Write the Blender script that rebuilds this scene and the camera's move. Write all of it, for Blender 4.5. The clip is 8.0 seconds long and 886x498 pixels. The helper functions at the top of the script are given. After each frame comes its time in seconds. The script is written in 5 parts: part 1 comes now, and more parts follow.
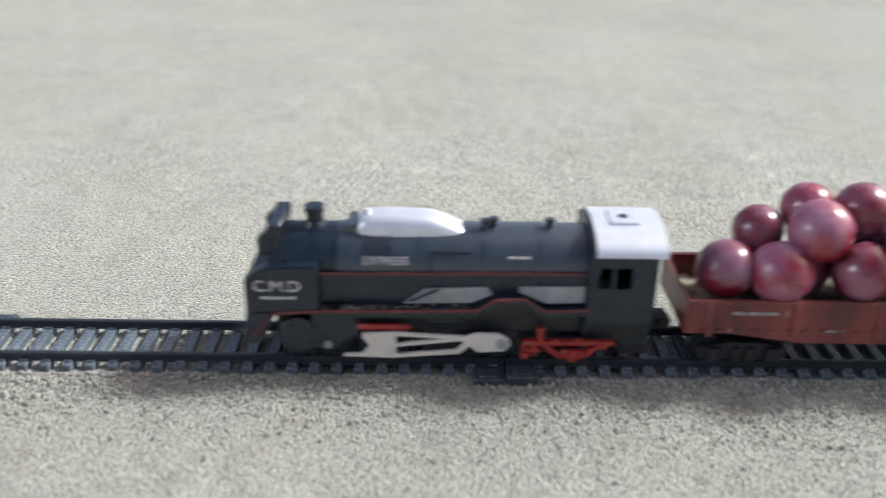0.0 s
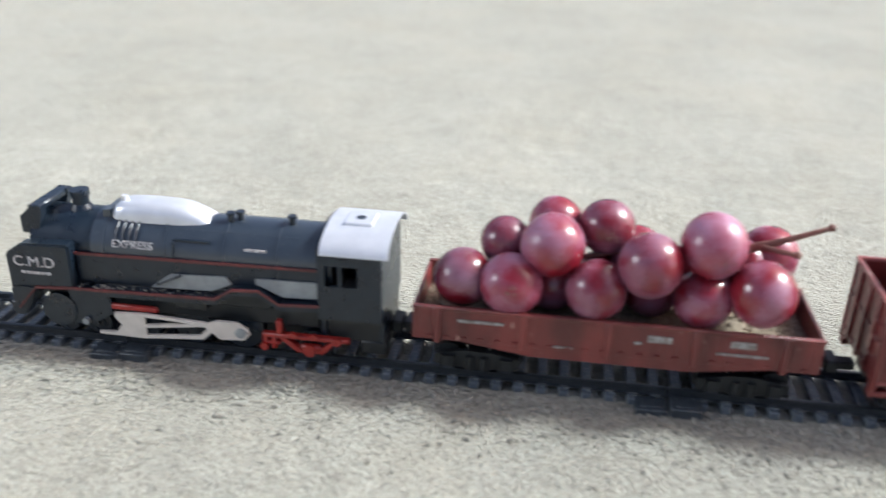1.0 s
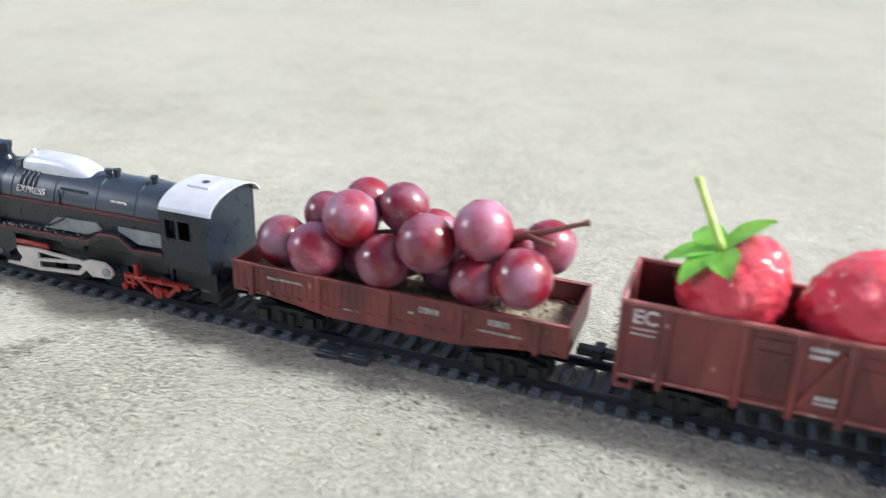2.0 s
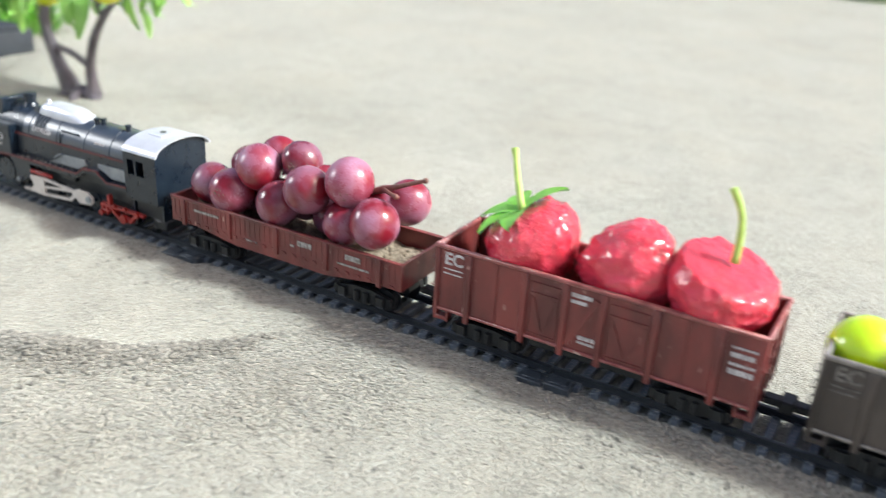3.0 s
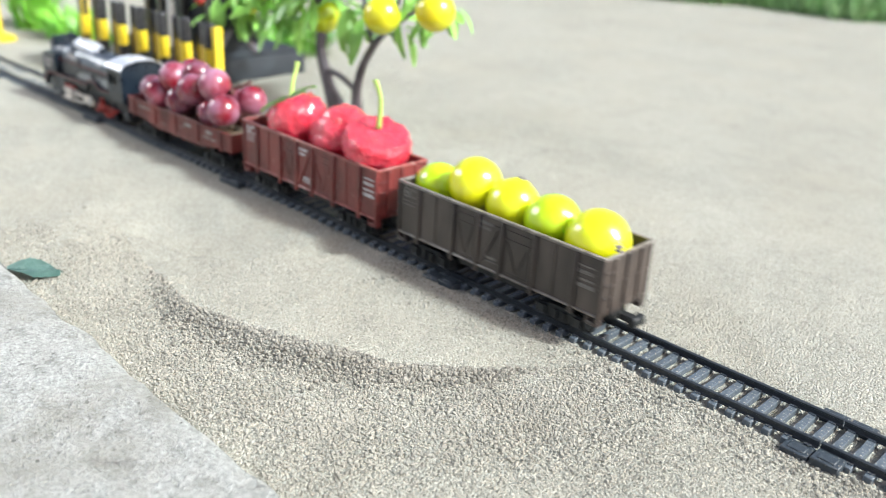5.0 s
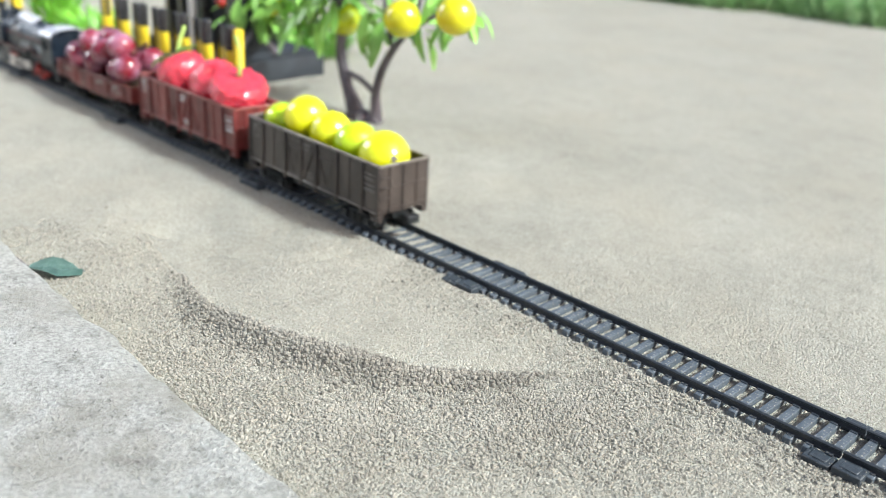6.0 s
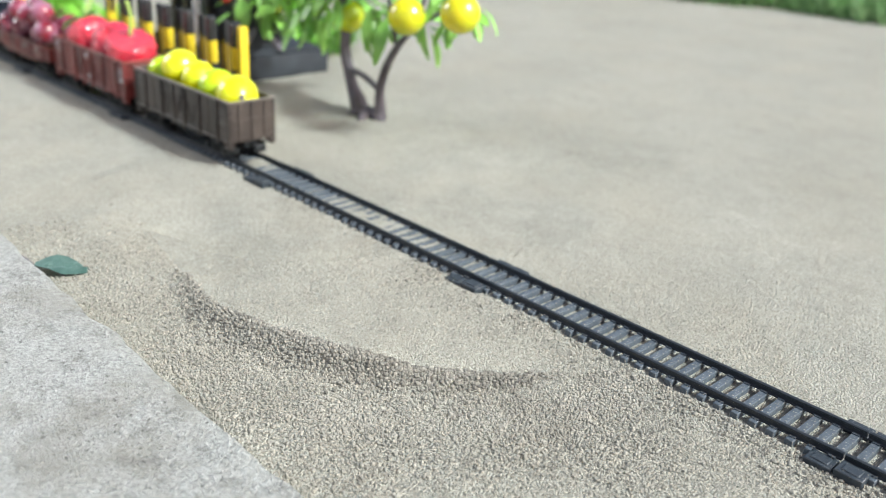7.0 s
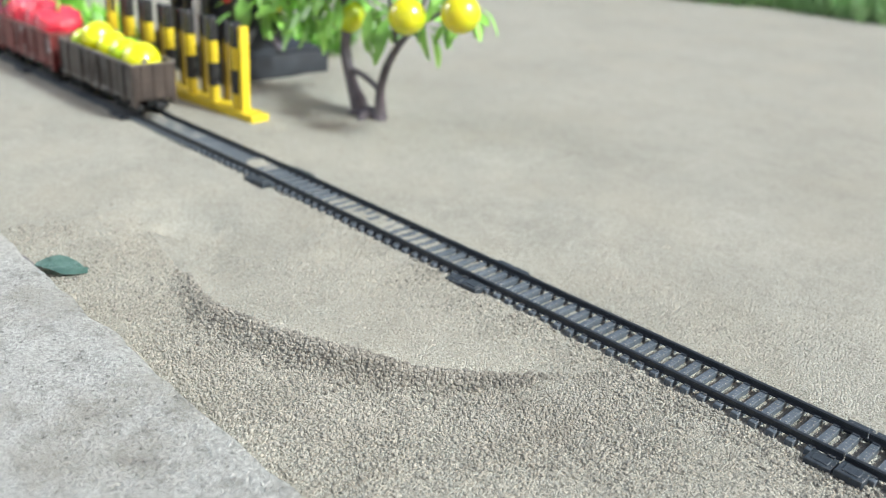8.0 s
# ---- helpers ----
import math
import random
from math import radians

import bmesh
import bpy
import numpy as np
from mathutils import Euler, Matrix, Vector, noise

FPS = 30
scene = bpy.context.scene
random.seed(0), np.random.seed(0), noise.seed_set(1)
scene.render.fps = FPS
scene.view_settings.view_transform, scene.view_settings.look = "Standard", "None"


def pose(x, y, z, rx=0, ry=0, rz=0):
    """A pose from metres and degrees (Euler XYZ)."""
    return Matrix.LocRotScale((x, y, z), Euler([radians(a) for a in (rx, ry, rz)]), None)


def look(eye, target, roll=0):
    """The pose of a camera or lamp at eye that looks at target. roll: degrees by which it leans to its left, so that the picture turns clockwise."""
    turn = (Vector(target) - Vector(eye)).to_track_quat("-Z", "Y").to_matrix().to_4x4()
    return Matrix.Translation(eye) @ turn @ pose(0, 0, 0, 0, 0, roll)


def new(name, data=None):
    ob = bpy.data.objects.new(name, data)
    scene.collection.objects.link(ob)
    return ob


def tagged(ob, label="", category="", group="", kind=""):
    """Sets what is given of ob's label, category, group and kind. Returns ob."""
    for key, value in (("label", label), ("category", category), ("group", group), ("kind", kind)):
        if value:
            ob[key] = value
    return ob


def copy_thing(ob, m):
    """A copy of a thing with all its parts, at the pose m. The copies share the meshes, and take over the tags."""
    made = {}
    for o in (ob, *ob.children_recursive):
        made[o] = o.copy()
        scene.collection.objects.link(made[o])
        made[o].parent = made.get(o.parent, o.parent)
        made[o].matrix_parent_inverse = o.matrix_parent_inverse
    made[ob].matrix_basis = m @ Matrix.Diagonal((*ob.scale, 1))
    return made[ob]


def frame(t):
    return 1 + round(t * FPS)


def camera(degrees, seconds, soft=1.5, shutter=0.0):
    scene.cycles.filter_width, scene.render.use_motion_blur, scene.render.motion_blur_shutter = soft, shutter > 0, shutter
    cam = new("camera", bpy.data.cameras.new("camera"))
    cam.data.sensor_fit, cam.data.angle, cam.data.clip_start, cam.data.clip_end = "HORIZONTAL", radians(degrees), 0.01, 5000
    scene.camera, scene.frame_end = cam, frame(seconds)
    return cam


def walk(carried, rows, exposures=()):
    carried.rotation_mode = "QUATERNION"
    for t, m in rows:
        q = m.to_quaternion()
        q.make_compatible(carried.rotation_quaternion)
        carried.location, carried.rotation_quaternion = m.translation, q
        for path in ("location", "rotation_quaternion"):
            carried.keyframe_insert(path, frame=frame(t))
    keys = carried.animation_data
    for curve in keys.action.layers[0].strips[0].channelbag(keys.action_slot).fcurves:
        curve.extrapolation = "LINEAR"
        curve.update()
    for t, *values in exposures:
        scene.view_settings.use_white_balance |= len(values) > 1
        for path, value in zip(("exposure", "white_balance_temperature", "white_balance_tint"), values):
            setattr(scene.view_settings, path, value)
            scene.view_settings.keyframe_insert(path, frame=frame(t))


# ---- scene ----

# ---- camera and its path ----
cam = camera(53.7, 8.0, soft=0.6, shutter=0.6)
cam.data.dof.use_dof = True
cam.data.dof.focus_distance = 0.30
cam.data.dof.aperture_fstop = 9.5
PATH = [
    (0.0, pose(0.1428, -0.2273, 0.1470, 90 - 26.00, -0.94, -0.23)),
    (0.5, pose(0.1365, -0.2272, 0.1471, 90 - 25.67, -1.09, 3.28)),
    (1.0, pose(0.1285, -0.2281, 0.1470, 90 - 25.06, -1.17, 8.49)),
    (1.5, pose(0.1193, -0.2304, 0.1479, 90 - 24.51, -1.46, 14.71)),
    (2.0, pose(0.1106, -0.2333, 0.1485, 90 - 23.94, -1.88, 20.53)),
    (2.2, pose(0.1075, -0.2346, 0.1490, 90 - 23.75, -2.05, 23.03)),
    (3.5, pose(0.0820, -0.2526, 0.1604, 90 - 23.98, -3.14, 35.47)),
    (4.0, pose(0.0782, -0.2568, 0.1619, 90 - 23.72, -2.98, 40.07)),
    (4.5, pose(0.0747, -0.2612, 0.1635, 90 - 23.39, -3.37, 43.17)),
    (5.0, pose(0.0737, -0.2613, 0.1620, 90 - 22.95, -2.99, 45.28)),
    (6.5, pose(0.0717, -0.2637, 0.1623, 90 - 22.85, -3.30, 46.52)),
    (7.0, pose(0.0717, -0.2634, 0.1645, 90 - 23.20, -3.37, 46.64)),
    (7.5, pose(0.0717, -0.2633, 0.1647, 90 - 23.27, -3.37, 46.70)),
    (8.0, pose(0.0717, -0.2633, 0.1647, 90 - 23.22, -3.37, 46.67)),
]
walk(cam, PATH, exposures=[(0.0, 0.64, 6320, 11), (1.0, 0.86, 6320, 11), (2.0, 0.94, 6360, 11), (3.5, 1.05, 6480, 9), (4.5, 0.99, 6450, 9), (5.2, 0.89, 6450, 9), (6.4, 0.68, 6450, 9), (8.0, 0.54, 6450, 9)])

# ---- world and sun ----
TO_SUN = Vector((1.1, 0.34, 1.0)).normalized()
world = bpy.data.worlds.new("world")
scene.world = world
world.use_nodes = True
wn = world.node_tree
sky = wn.nodes.new("ShaderNodeTexSky")
sky.sky_type = "NISHITA"
sky.sun_disc = False
sky.sun_elevation = math.asin(TO_SUN.z)
sky.sun_rotation = math.atan2(TO_SUN.x, TO_SUN.y)
sky.dust_density = 3.5
sky.air_density = 0.7
sky.ozone_density = 0.3
warm_sky = wn.nodes.new("ShaderNodeMix")      # the room's warm bounce tints the fill light
warm_sky.data_type, warm_sky.blend_type = "RGBA", "MULTIPLY"
warm_sky.inputs["Factor"].default_value = 1.0
warm_sky.inputs["B"].default_value = (1.06, 0.985, 0.95, 1)
wn.links.new(sky.outputs[0], warm_sky.inputs["A"])
wn.links.new(warm_sky.outputs["Result"], wn.nodes["Background"].inputs["Color"])
wn.nodes["Background"].inputs["Strength"].default_value = 0.12
sun_data = bpy.data.lights.new("sun", "SUN")
sun_data.energy = 3.6
sun_data.angle = radians(8)
sun_data.color = (0.86, 0.965, 1.0)
sun = new("sun", sun_data)
sun.matrix_world = look(TO_SUN * 3, (0, 0, 0))

# a second white lamp, low on the ledge's side: it gives the fruit its second highlight and the tree its shadow
lamp_data = bpy.data.lights.new("lamp", "AREA")
lamp_data.shape = "DISK"
lamp_data.size = 0.6
lamp_data.energy = 9.0
lamp_data.color = (0.97, 0.99, 1.0)
lamp = new("lamp", lamp_data)
lamp.matrix_world = look((-1.80, -0.70, 0.85), (-0.25, 0.0, 0.0))

# ---- materials ----
def material(name, color, color2=None, rough=0.5, metal=0.0, scale=300.0, contrast=0.5, bump=0.0, bump_scale=None,
             speck=None, speck_scale=900.0, speck_cut=0.62, coat=0.0, subsurface=0.0, random_piece=0.0, rough_var=0.12, stretch=None, coat_rough=0.12):
    m = bpy.data.materials.new(name)
    m.use_nodes = True
    nt = m.node_tree
    N, L = nt.nodes, nt.links
    b = N["Principled BSDF"]
    b.inputs["Metallic"].default_value = metal
    b.inputs["Coat Weight"].default_value = coat
    b.inputs["Coat Roughness"].default_value = coat_rough
    if subsurface:
        b.inputs["Subsurface Weight"].default_value = subsurface
        b.inputs["Subsurface Radius"].default_value = tuple(0.0005 + 0.005 * c for c in color)
        b.inputs["Subsurface Scale"].default_value = 1.0
    tc = N.new("ShaderNodeTexCoord")
    co = tc.outputs["Object"]
    if stretch:
        mp = N.new("ShaderNodeMapping")
        mp.inputs["Scale"].default_value = stretch
        L.new(co, mp.inputs["Vector"])
        co = mp.outputs["Vector"]
    n1 = N.new("ShaderNodeTexNoise")
    n1.inputs["Scale"].default_value = scale
    n1.inputs["Detail"].default_value = 5
    L.new(co, n1.inputs["Vector"])
    ramp = N.new("ShaderNodeMapRange")
    ramp.inputs["From Min"].default_value = 0.5 - 0.25 / max(contrast, 0.05) * 0.5
    ramp.inputs["From Max"].default_value = 0.5 + 0.25 / max(contrast, 0.05) * 0.5
    L.new(n1.outputs["Fac"], ramp.inputs["Value"])
    mix = N.new("ShaderNodeMix")
    mix.data_type = "RGBA"
    mix.inputs["A"].default_value = (*color, 1)
    mix.inputs["B"].default_value = (*(color2 or [c * 0.75 for c in color]), 1)
    L.new(ramp.outputs[0], mix.inputs["Factor"])
    out = mix.outputs["Result"]
    if speck:
        n2 = N.new("ShaderNodeTexNoise")
        n2.inputs["Scale"].default_value = speck_scale
        n2.inputs["Detail"].default_value = 3
        L.new(co, n2.inputs["Vector"])
        r2 = N.new("ShaderNodeMapRange")
        r2.inputs["From Min"].default_value = speck_cut
        r2.inputs["From Max"].default_value = speck_cut + 0.08
        L.new(n2.outputs["Fac"], r2.inputs["Value"])
        mx = N.new("ShaderNodeMix")
        mx.data_type = "RGBA"
        mx.inputs["B"].default_value = (*speck, 1)
        L.new(r2.outputs[0], mx.inputs["Factor"])
        L.new(out, mx.inputs["A"])
        out = mx.outputs["Result"]
    if random_piece:
        oi = N.new("ShaderNodeObjectInfo")
        ge = N.new("ShaderNodeNewGeometry")
        ad = N.new("ShaderNodeMath")
        ad.operation = "ADD"
        L.new(oi.outputs["Random"], ad.inputs[0])
        L.new(ge.outputs["Random Per Island"], ad.inputs[1])
        mr = N.new("ShaderNodeMapRange")
        mr.inputs["From Max"].default_value = 2.0
        mr.inputs["To Min"].default_value = 1 - random_piece
        mr.inputs["To Max"].default_value = 1 + random_piece
        L.new(ad.outputs[0], mr.inputs["Value"])
        hs = N.new("ShaderNodeHueSaturation")
        L.new(mr.outputs[0], hs.inputs["Value"])
        L.new(out, hs.inputs["Color"])
        out = hs.outputs["Color"]
    L.new(out, b.inputs["Base Color"])
    rr = N.new("ShaderNodeMapRange")
    rr.inputs["To Min"].default_value = max(rough - rough_var, 0.03)
    rr.inputs["To Max"].default_value = min(rough + rough_var, 1)
    L.new(n1.outputs["Fac"], rr.inputs["Value"])
    L.new(rr.outputs[0], b.inputs["Roughness"])
    if bump:
        n3 = N.new("ShaderNodeTexNoise")
        n3.inputs["Scale"].default_value = bump_scale or scale * 3
        n3.inputs["Detail"].default_value = 6
        n3.inputs["Roughness"].default_value = 0.65
        L.new(co, n3.inputs["Vector"])
        bp = N.new("ShaderNodeBump")
        bp.inputs["Strength"].default_value = 1.0
        bp.inputs["Distance"].default_value = bump
        L.new(n3.outputs["Fac"], bp.inputs["Height"])
        L.new(bp.outputs[0], b.inputs["Normal"])
    return m


def sand_material(name, pale, dark, grain_scale, bump):
    """Sand: large soft stains, middle patches and single grains in colour and relief."""
    m = bpy.data.materials.new(name)
    m.use_nodes = True
    nt = m.node_tree
    N, L = nt.nodes, nt.links
    b = N["Principled BSDF"]
    b.inputs["Roughness"].default_value = 0.92
    b.inputs["Specular IOR Level"].default_value = 0.25
    co = N.new("ShaderNodeTexCoord").outputs["Object"]
    big = N.new("ShaderNodeTexNoise")
    big.inputs["Scale"].default_value = 9.0
    big.inputs["Detail"].default_value = 6
    mid = N.new("ShaderNodeTexNoise")
    mid.inputs["Scale"].default_value = 330.0
    mid.inputs["Detail"].default_value = 8
    mid.inputs["Roughness"].default_value = 0.75
    cell = N.new("ShaderNodeTexVoronoi")
    cell.inputs["Scale"].default_value = grain_scale
    for n in (big, mid, cell):
        L.new(co, n.inputs["Vector"])
    def span(sock, a, c, lo, hi):
        r = N.new("ShaderNodeMapRange")
        for k, v in (("From Min", a), ("From Max", c), ("To Min", lo), ("To Max", hi)):
            r.inputs[k].default_value = v
        L.new(sock, r.inputs["Value"])
        return r.outputs[0]
    def calc(op, a, c):
        q = N.new("ShaderNodeMath")
        q.operation = op
        L.new(a, q.inputs[0])
        L.new(c, q.inputs[1])
        return q.outputs[0]
    sep = N.new("ShaderNodeSeparateColor")
    L.new(cell.outputs["Color"], sep.inputs[0])
    f = calc("ADD", span(big.outputs["Fac"], 0.35, 0.7, 0.04, 0.25), span(mid.outputs["Fac"], 0.32, 0.68, 0.06, 0.28))
    patch = N.new("ShaderNodeTexNoise")
    patch.inputs["Scale"].default_value = 55.0
    patch.inputs["Detail"].default_value = 7
    patch.inputs["Roughness"].default_value = 0.7
    L.new(co, patch.inputs["Vector"])
    f = calc("ADD", f, span(patch.outputs["Fac"], 0.42, 0.66, -0.04, 0.13))
    f = calc("ADD", f, span(sep.outputs[0], 0.0, 1.0, -0.24, 0.42))
    mix = N.new("ShaderNodeMix")
    mix.data_type = "RGBA"
    mix.inputs["A"].default_value = (*pale, 1)
    mix.inputs["B"].default_value = (*dark, 1)
    L.new(f, mix.inputs["Factor"])
    warm = N.new("ShaderNodeTexNoise")
    warm.inputs["Scale"].default_value = 13.0
    warm.inputs["Detail"].default_value = 5
    L.new(co, warm.inputs["Vector"])
    tint = N.new("ShaderNodeMix")
    tint.data_type = "RGBA"
    tint.inputs["B"].default_value = (0.42, 0.385, 0.30, 1)
    L.new(span(warm.outputs["Fac"], 0.46, 0.68, 0.0, 0.28), tint.inputs["Factor"])
    L.new(mix.outputs["Result"], tint.inputs["A"])
    L.new(tint.outputs["Result"], b.inputs["Base Color"])
    h = calc("SUBTRACT", span(mid.outputs["Fac"], 0, 1, 0, 0.45), span(cell.outputs["Distance"], 0, 1, 0, 1.0))
    bp = N.new("ShaderNodeBump")
    bp.inputs["Strength"].default_value = 0.9
    bp.inputs["Distance"].default_value = bump
    L.new(h, bp.inputs["Height"])
    L.new(bp.outputs[0], b.inputs["Normal"])
    return m


def concrete_material():
    """Weathered concrete: pale, with dirt stains, dark pits and a gritty skin."""
    m = bpy.data.materials.new("concrete")
    m.use_nodes = True
    nt = m.node_tree
    N, L = nt.nodes, nt.links
    b = N["Principled BSDF"]
    b.inputs["Roughness"].default_value = 0.95
    co = N.new("ShaderNodeTexCoord").outputs["Object"]
    def tex(scale, detail, rough):
        n = N.new("ShaderNodeTexNoise")
        n.inputs["Scale"].default_value = scale
        n.inputs["Detail"].default_value = detail
        n.inputs["Roughness"].default_value = rough
        L.new(co, n.inputs["Vector"])
        return n.outputs["Fac"]
    def span(sock, a, c, lo=0.0, hi=1.0):
        r = N.new("ShaderNodeMapRange")
        for k, v in (("From Min", a), ("From Max", c), ("To Min", lo), ("To Max", hi)):
            r.inputs[k].default_value = v
        L.new(sock, r.inputs["Value"])
        return r.outputs[0]
    def blend(fac, a, c):
        mx = N.new("ShaderNodeMix")
        mx.data_type = "RGBA"
        L.new(fac, mx.inputs["Factor"])
        for sock, val in (("A", a), ("B", c)):
            if isinstance(val, tuple):
                mx.inputs[sock].default_value = (*val, 1)
            else:
                L.new(val, mx.inputs[sock])
        return mx.outputs["Result"]
    grit = tex(620.0, 5, 0.7)
    col = blend(span(grit, 0.36, 0.62), (0.38, 0.385, 0.355), (0.63, 0.638, 0.597))
    col = blend(span(tex(17.0, 10, 0.78), 0.48, 0.60, 0.0, 0.8), col, (0.38, 0.37, 0.32))
    col = blend(span(tex(38.0, 8, 0.78), 0.54, 0.68, 0.0, 0.75), col, (0.19, 0.18, 0.155))
    pits = tex(330.0, 4, 0.6)
    col = blend(span(tex(110.0, 7, 0.75), 0.53, 0.68, 0.0, 0.65), col, (0.23, 0.22, 0.19))
    col = blend(span(pits, 0.625, 0.70, 0.0, 0.5), col, (0.09, 0.085, 0.075))
    L.new(col, b.inputs["Base Color"])
    hgt = N.new("ShaderNodeMath")
    hgt.operation = "SUBTRACT"
    L.new(span(grit, 0.3, 0.7), hgt.inputs[0])
    L.new(span(pits, 0.63, 0.72, 0.0, 1.5), hgt.inputs[1])
    bp = N.new("ShaderNodeBump")
    bp.inputs["Distance"].default_value = 0.0012
    L.new(hgt.outputs[0], bp.inputs["Height"])
    L.new(bp.outputs[0], b.inputs["Normal"])
    return m


SAND = sand_material("sand", (0.462, 0.454, 0.387), (0.252, 0.240, 0.196), 1350.0, 0.0010)
GRAIN = material("sand_grain", (0.37, 0.356, 0.304), (0.26, 0.243, 0.20), rough=0.9, scale=38, contrast=0.4, random_piece=0.48)
GRAVEL = material("gravel_grain", (0.325, 0.308, 0.262), (0.215, 0.2, 0.166), rough=0.9, scale=40, contrast=0.4, random_piece=0.65)
CONCRETE = concrete_material()
RAIL = material("track_plastic", (0.012, 0.016, 0.020), (0.026, 0.031, 0.036), rough=0.42, scale=500, bump=0.0001, speck=(0.3, 0.27, 0.22), speck_scale=1500, speck_cut=0.7)
TIE = material("tie_plastic", (0.105, 0.128, 0.150), (0.06, 0.074, 0.088), rough=0.5, scale=600, bump=0.0001, speck=(0.4, 0.37, 0.31), speck_scale=1100, speck_cut=0.62, random_piece=0.2)
CLIP = material("clip_plastic", (0.045, 0.058, 0.07), (0.024, 0.03, 0.036), rough=0.45, scale=500, bump=0.0001, speck=(0.36, 0.33, 0.27), speck_scale=900, speck_cut=0.66)
BLACK = material("black_plastic", (0.005, 0.010, 0.018), (0.011, 0.019, 0.029), rough=0.3, scale=260, bump=0.00008, bump_scale=900, speck=(0.2, 0.2, 0.19), speck_scale=1300, speck_cut=0.72)
UNDER = material("underframe_black", (0.006, 0.008, 0.009), (0.014, 0.016, 0.017), rough=0.5, scale=300)
BOILER = material("boiler_paint", (0.013, 0.022, 0.034), (0.025, 0.035, 0.048), rough=0.4, scale=220, bump=0.00006, bump_scale=700, speck=(0.25, 0.25, 0.24), speck_scale=1500, speck_cut=0.70, coat=1.0, coat_rough=0.28)
SILVER = material("silver_paint", (0.74, 0.75, 0.78), (0.60, 0.61, 0.64), rough=0.34, metal=0.5, scale=160, bump=0.00003, speck=(0.5, 0.5, 0.5), speck_scale=700, speck_cut=0.78)
GREY_PANEL = material("grey_panel", (0.32, 0.34, 0.33), (0.2, 0.21, 0.21), rough=0.45, scale=300)
CREAM = material("cream_rod", (0.66, 0.60, 0.53), (0.52, 0.47, 0.41), rough=0.4, scale=260)
RED = material("red_plastic", (0.36, 0.026, 0.018), (0.22, 0.014, 0.011), rough=0.4, scale=300)
STRIPE = material("red_stripe", (0.15, 0.028, 0.027), (0.075, 0.019, 0.02), rough=0.5, scale=500, contrast=0.7)
WHITE_INK = material("white_print", (0.64, 0.62, 0.60), (0.36, 0.32, 0.31), rough=0.6, scale=700, contrast=0.8)
FADED_INK = material("faded_print", (0.42, 0.40, 0.37), (0.17, 0.15, 0.13), rough=0.6, scale=900, contrast=0.8)
BROWN = material("wagon_redbrown", (0.215, 0.042, 0.037), (0.10, 0.023, 0.021), rough=0.34, scale=110, contrast=0.8, bump=0.00018, bump_scale=900, speck=(0.46, 0.27, 0.22), speck_scale=520, speck_cut=0.68, stretch=(1, 1, 0.35))
DARKBROWN = material("wagon_darkbrown", (0.076, 0.060, 0.051), (0.030, 0.023, 0.020), rough=0.36, scale=75, contrast=0.8, bump=0.0001, bump_scale=1200, speck=(0.26, 0.22, 0.18), speck_scale=600, speck_cut=0.72, stretch=(1, 1, 0.35))
# rim colours: lighter copies of the wagon paints, with edge highlights put in
HIGHLIT_RED = material("highlit_red_edge", (0.36, 0.12, 0.105), (0.20, 0.05, 0.045), rough=0.3, scale=200, contrast=0.9, bump=0.0002, bump_scale=700, speck=(0.5, 0.36, 0.3), speck_scale=420, speck_cut=0.64)
HIGHLIT_DARK = material("highlit_dark_edge", (0.24, 0.215, 0.185), (0.11, 0.094, 0.08), rough=0.32, scale=200, contrast=0.9, bump=0.0002, bump_scale=700)
DIM_INK = material("dim_print", (0.20, 0.185, 0.165), (0.09, 0.078, 0.066), rough=0.6, scale=900, contrast=0.8)
SOIL = material("soil_load", (0.40, 0.33, 0.24), (0.20, 0.155, 0.105), rough=0.95, scale=500, contrast=0.8, bump=0.0012, bump_scale=900)
STEM = material("woody_stem", (0.23, 0.085, 0.065), (0.12, 0.05, 0.035), rough=0.6, scale=400)
STRAW = material("strawberry_plastic", (0.89, 0.058, 0.108), (0.77, 0.022, 0.048), rough=0.2, scale=160, bump=0.0030, bump_scale=430, coat=0.9, subsurface=0.24)
LEAF_GREEN = material("bright_leaf", (0.27, 0.62, 0.07), (0.17, 0.48, 0.04), rough=0.4, scale=180, coat=0.1, random_piece=0.3, subsurface=0.35)
STALK = material("pale_stalk", (0.42, 0.56, 0.12), (0.30, 0.42, 0.08), rough=0.5, scale=300)
LEMON = material("lemon_plastic", (0.84, 0.80, 0.012), (0.74, 0.78, 0.012), rough=0.2, scale=45, contrast=0.6, bump=0.00008, bump_scale=900, coat=0.6, subsurface=0.4)
LIME = material("lime_plastic", (0.47, 0.71, 0.012), (0.60, 0.76, 0.012), rough=0.2, scale=40, contrast=0.5, bump=0.00008, bump_scale=900, coat=0.6, subsurface=0.4)
TREE_FRUIT = material("tree_fruit", (0.74, 0.62, 0.012), (0.50, 0.62, 0.015), rough=0.25, scale=30, contrast=0.8, bump=0.0001, bump_scale=700, coat=0.4)
BARK = material("bark", (0.055, 0.047, 0.05), (0.17, 0.15, 0.168), rough=0.7, scale=130, bump=0.0008, bump_scale=260, stretch=(1, 1, 0.3))
TREE_LEAF = material("tree_leaf", (0.20, 0.50, 0.06), (0.38, 0.68, 0.16), rough=0.42, scale=60, contrast=0.7, coat=0.1, random_piece=0.45)
YELLOW = material("yellow_plastic", (0.76, 0.58, 0.03), (0.66, 0.48, 0.025), rough=0.35, scale=120, coat=0.2)
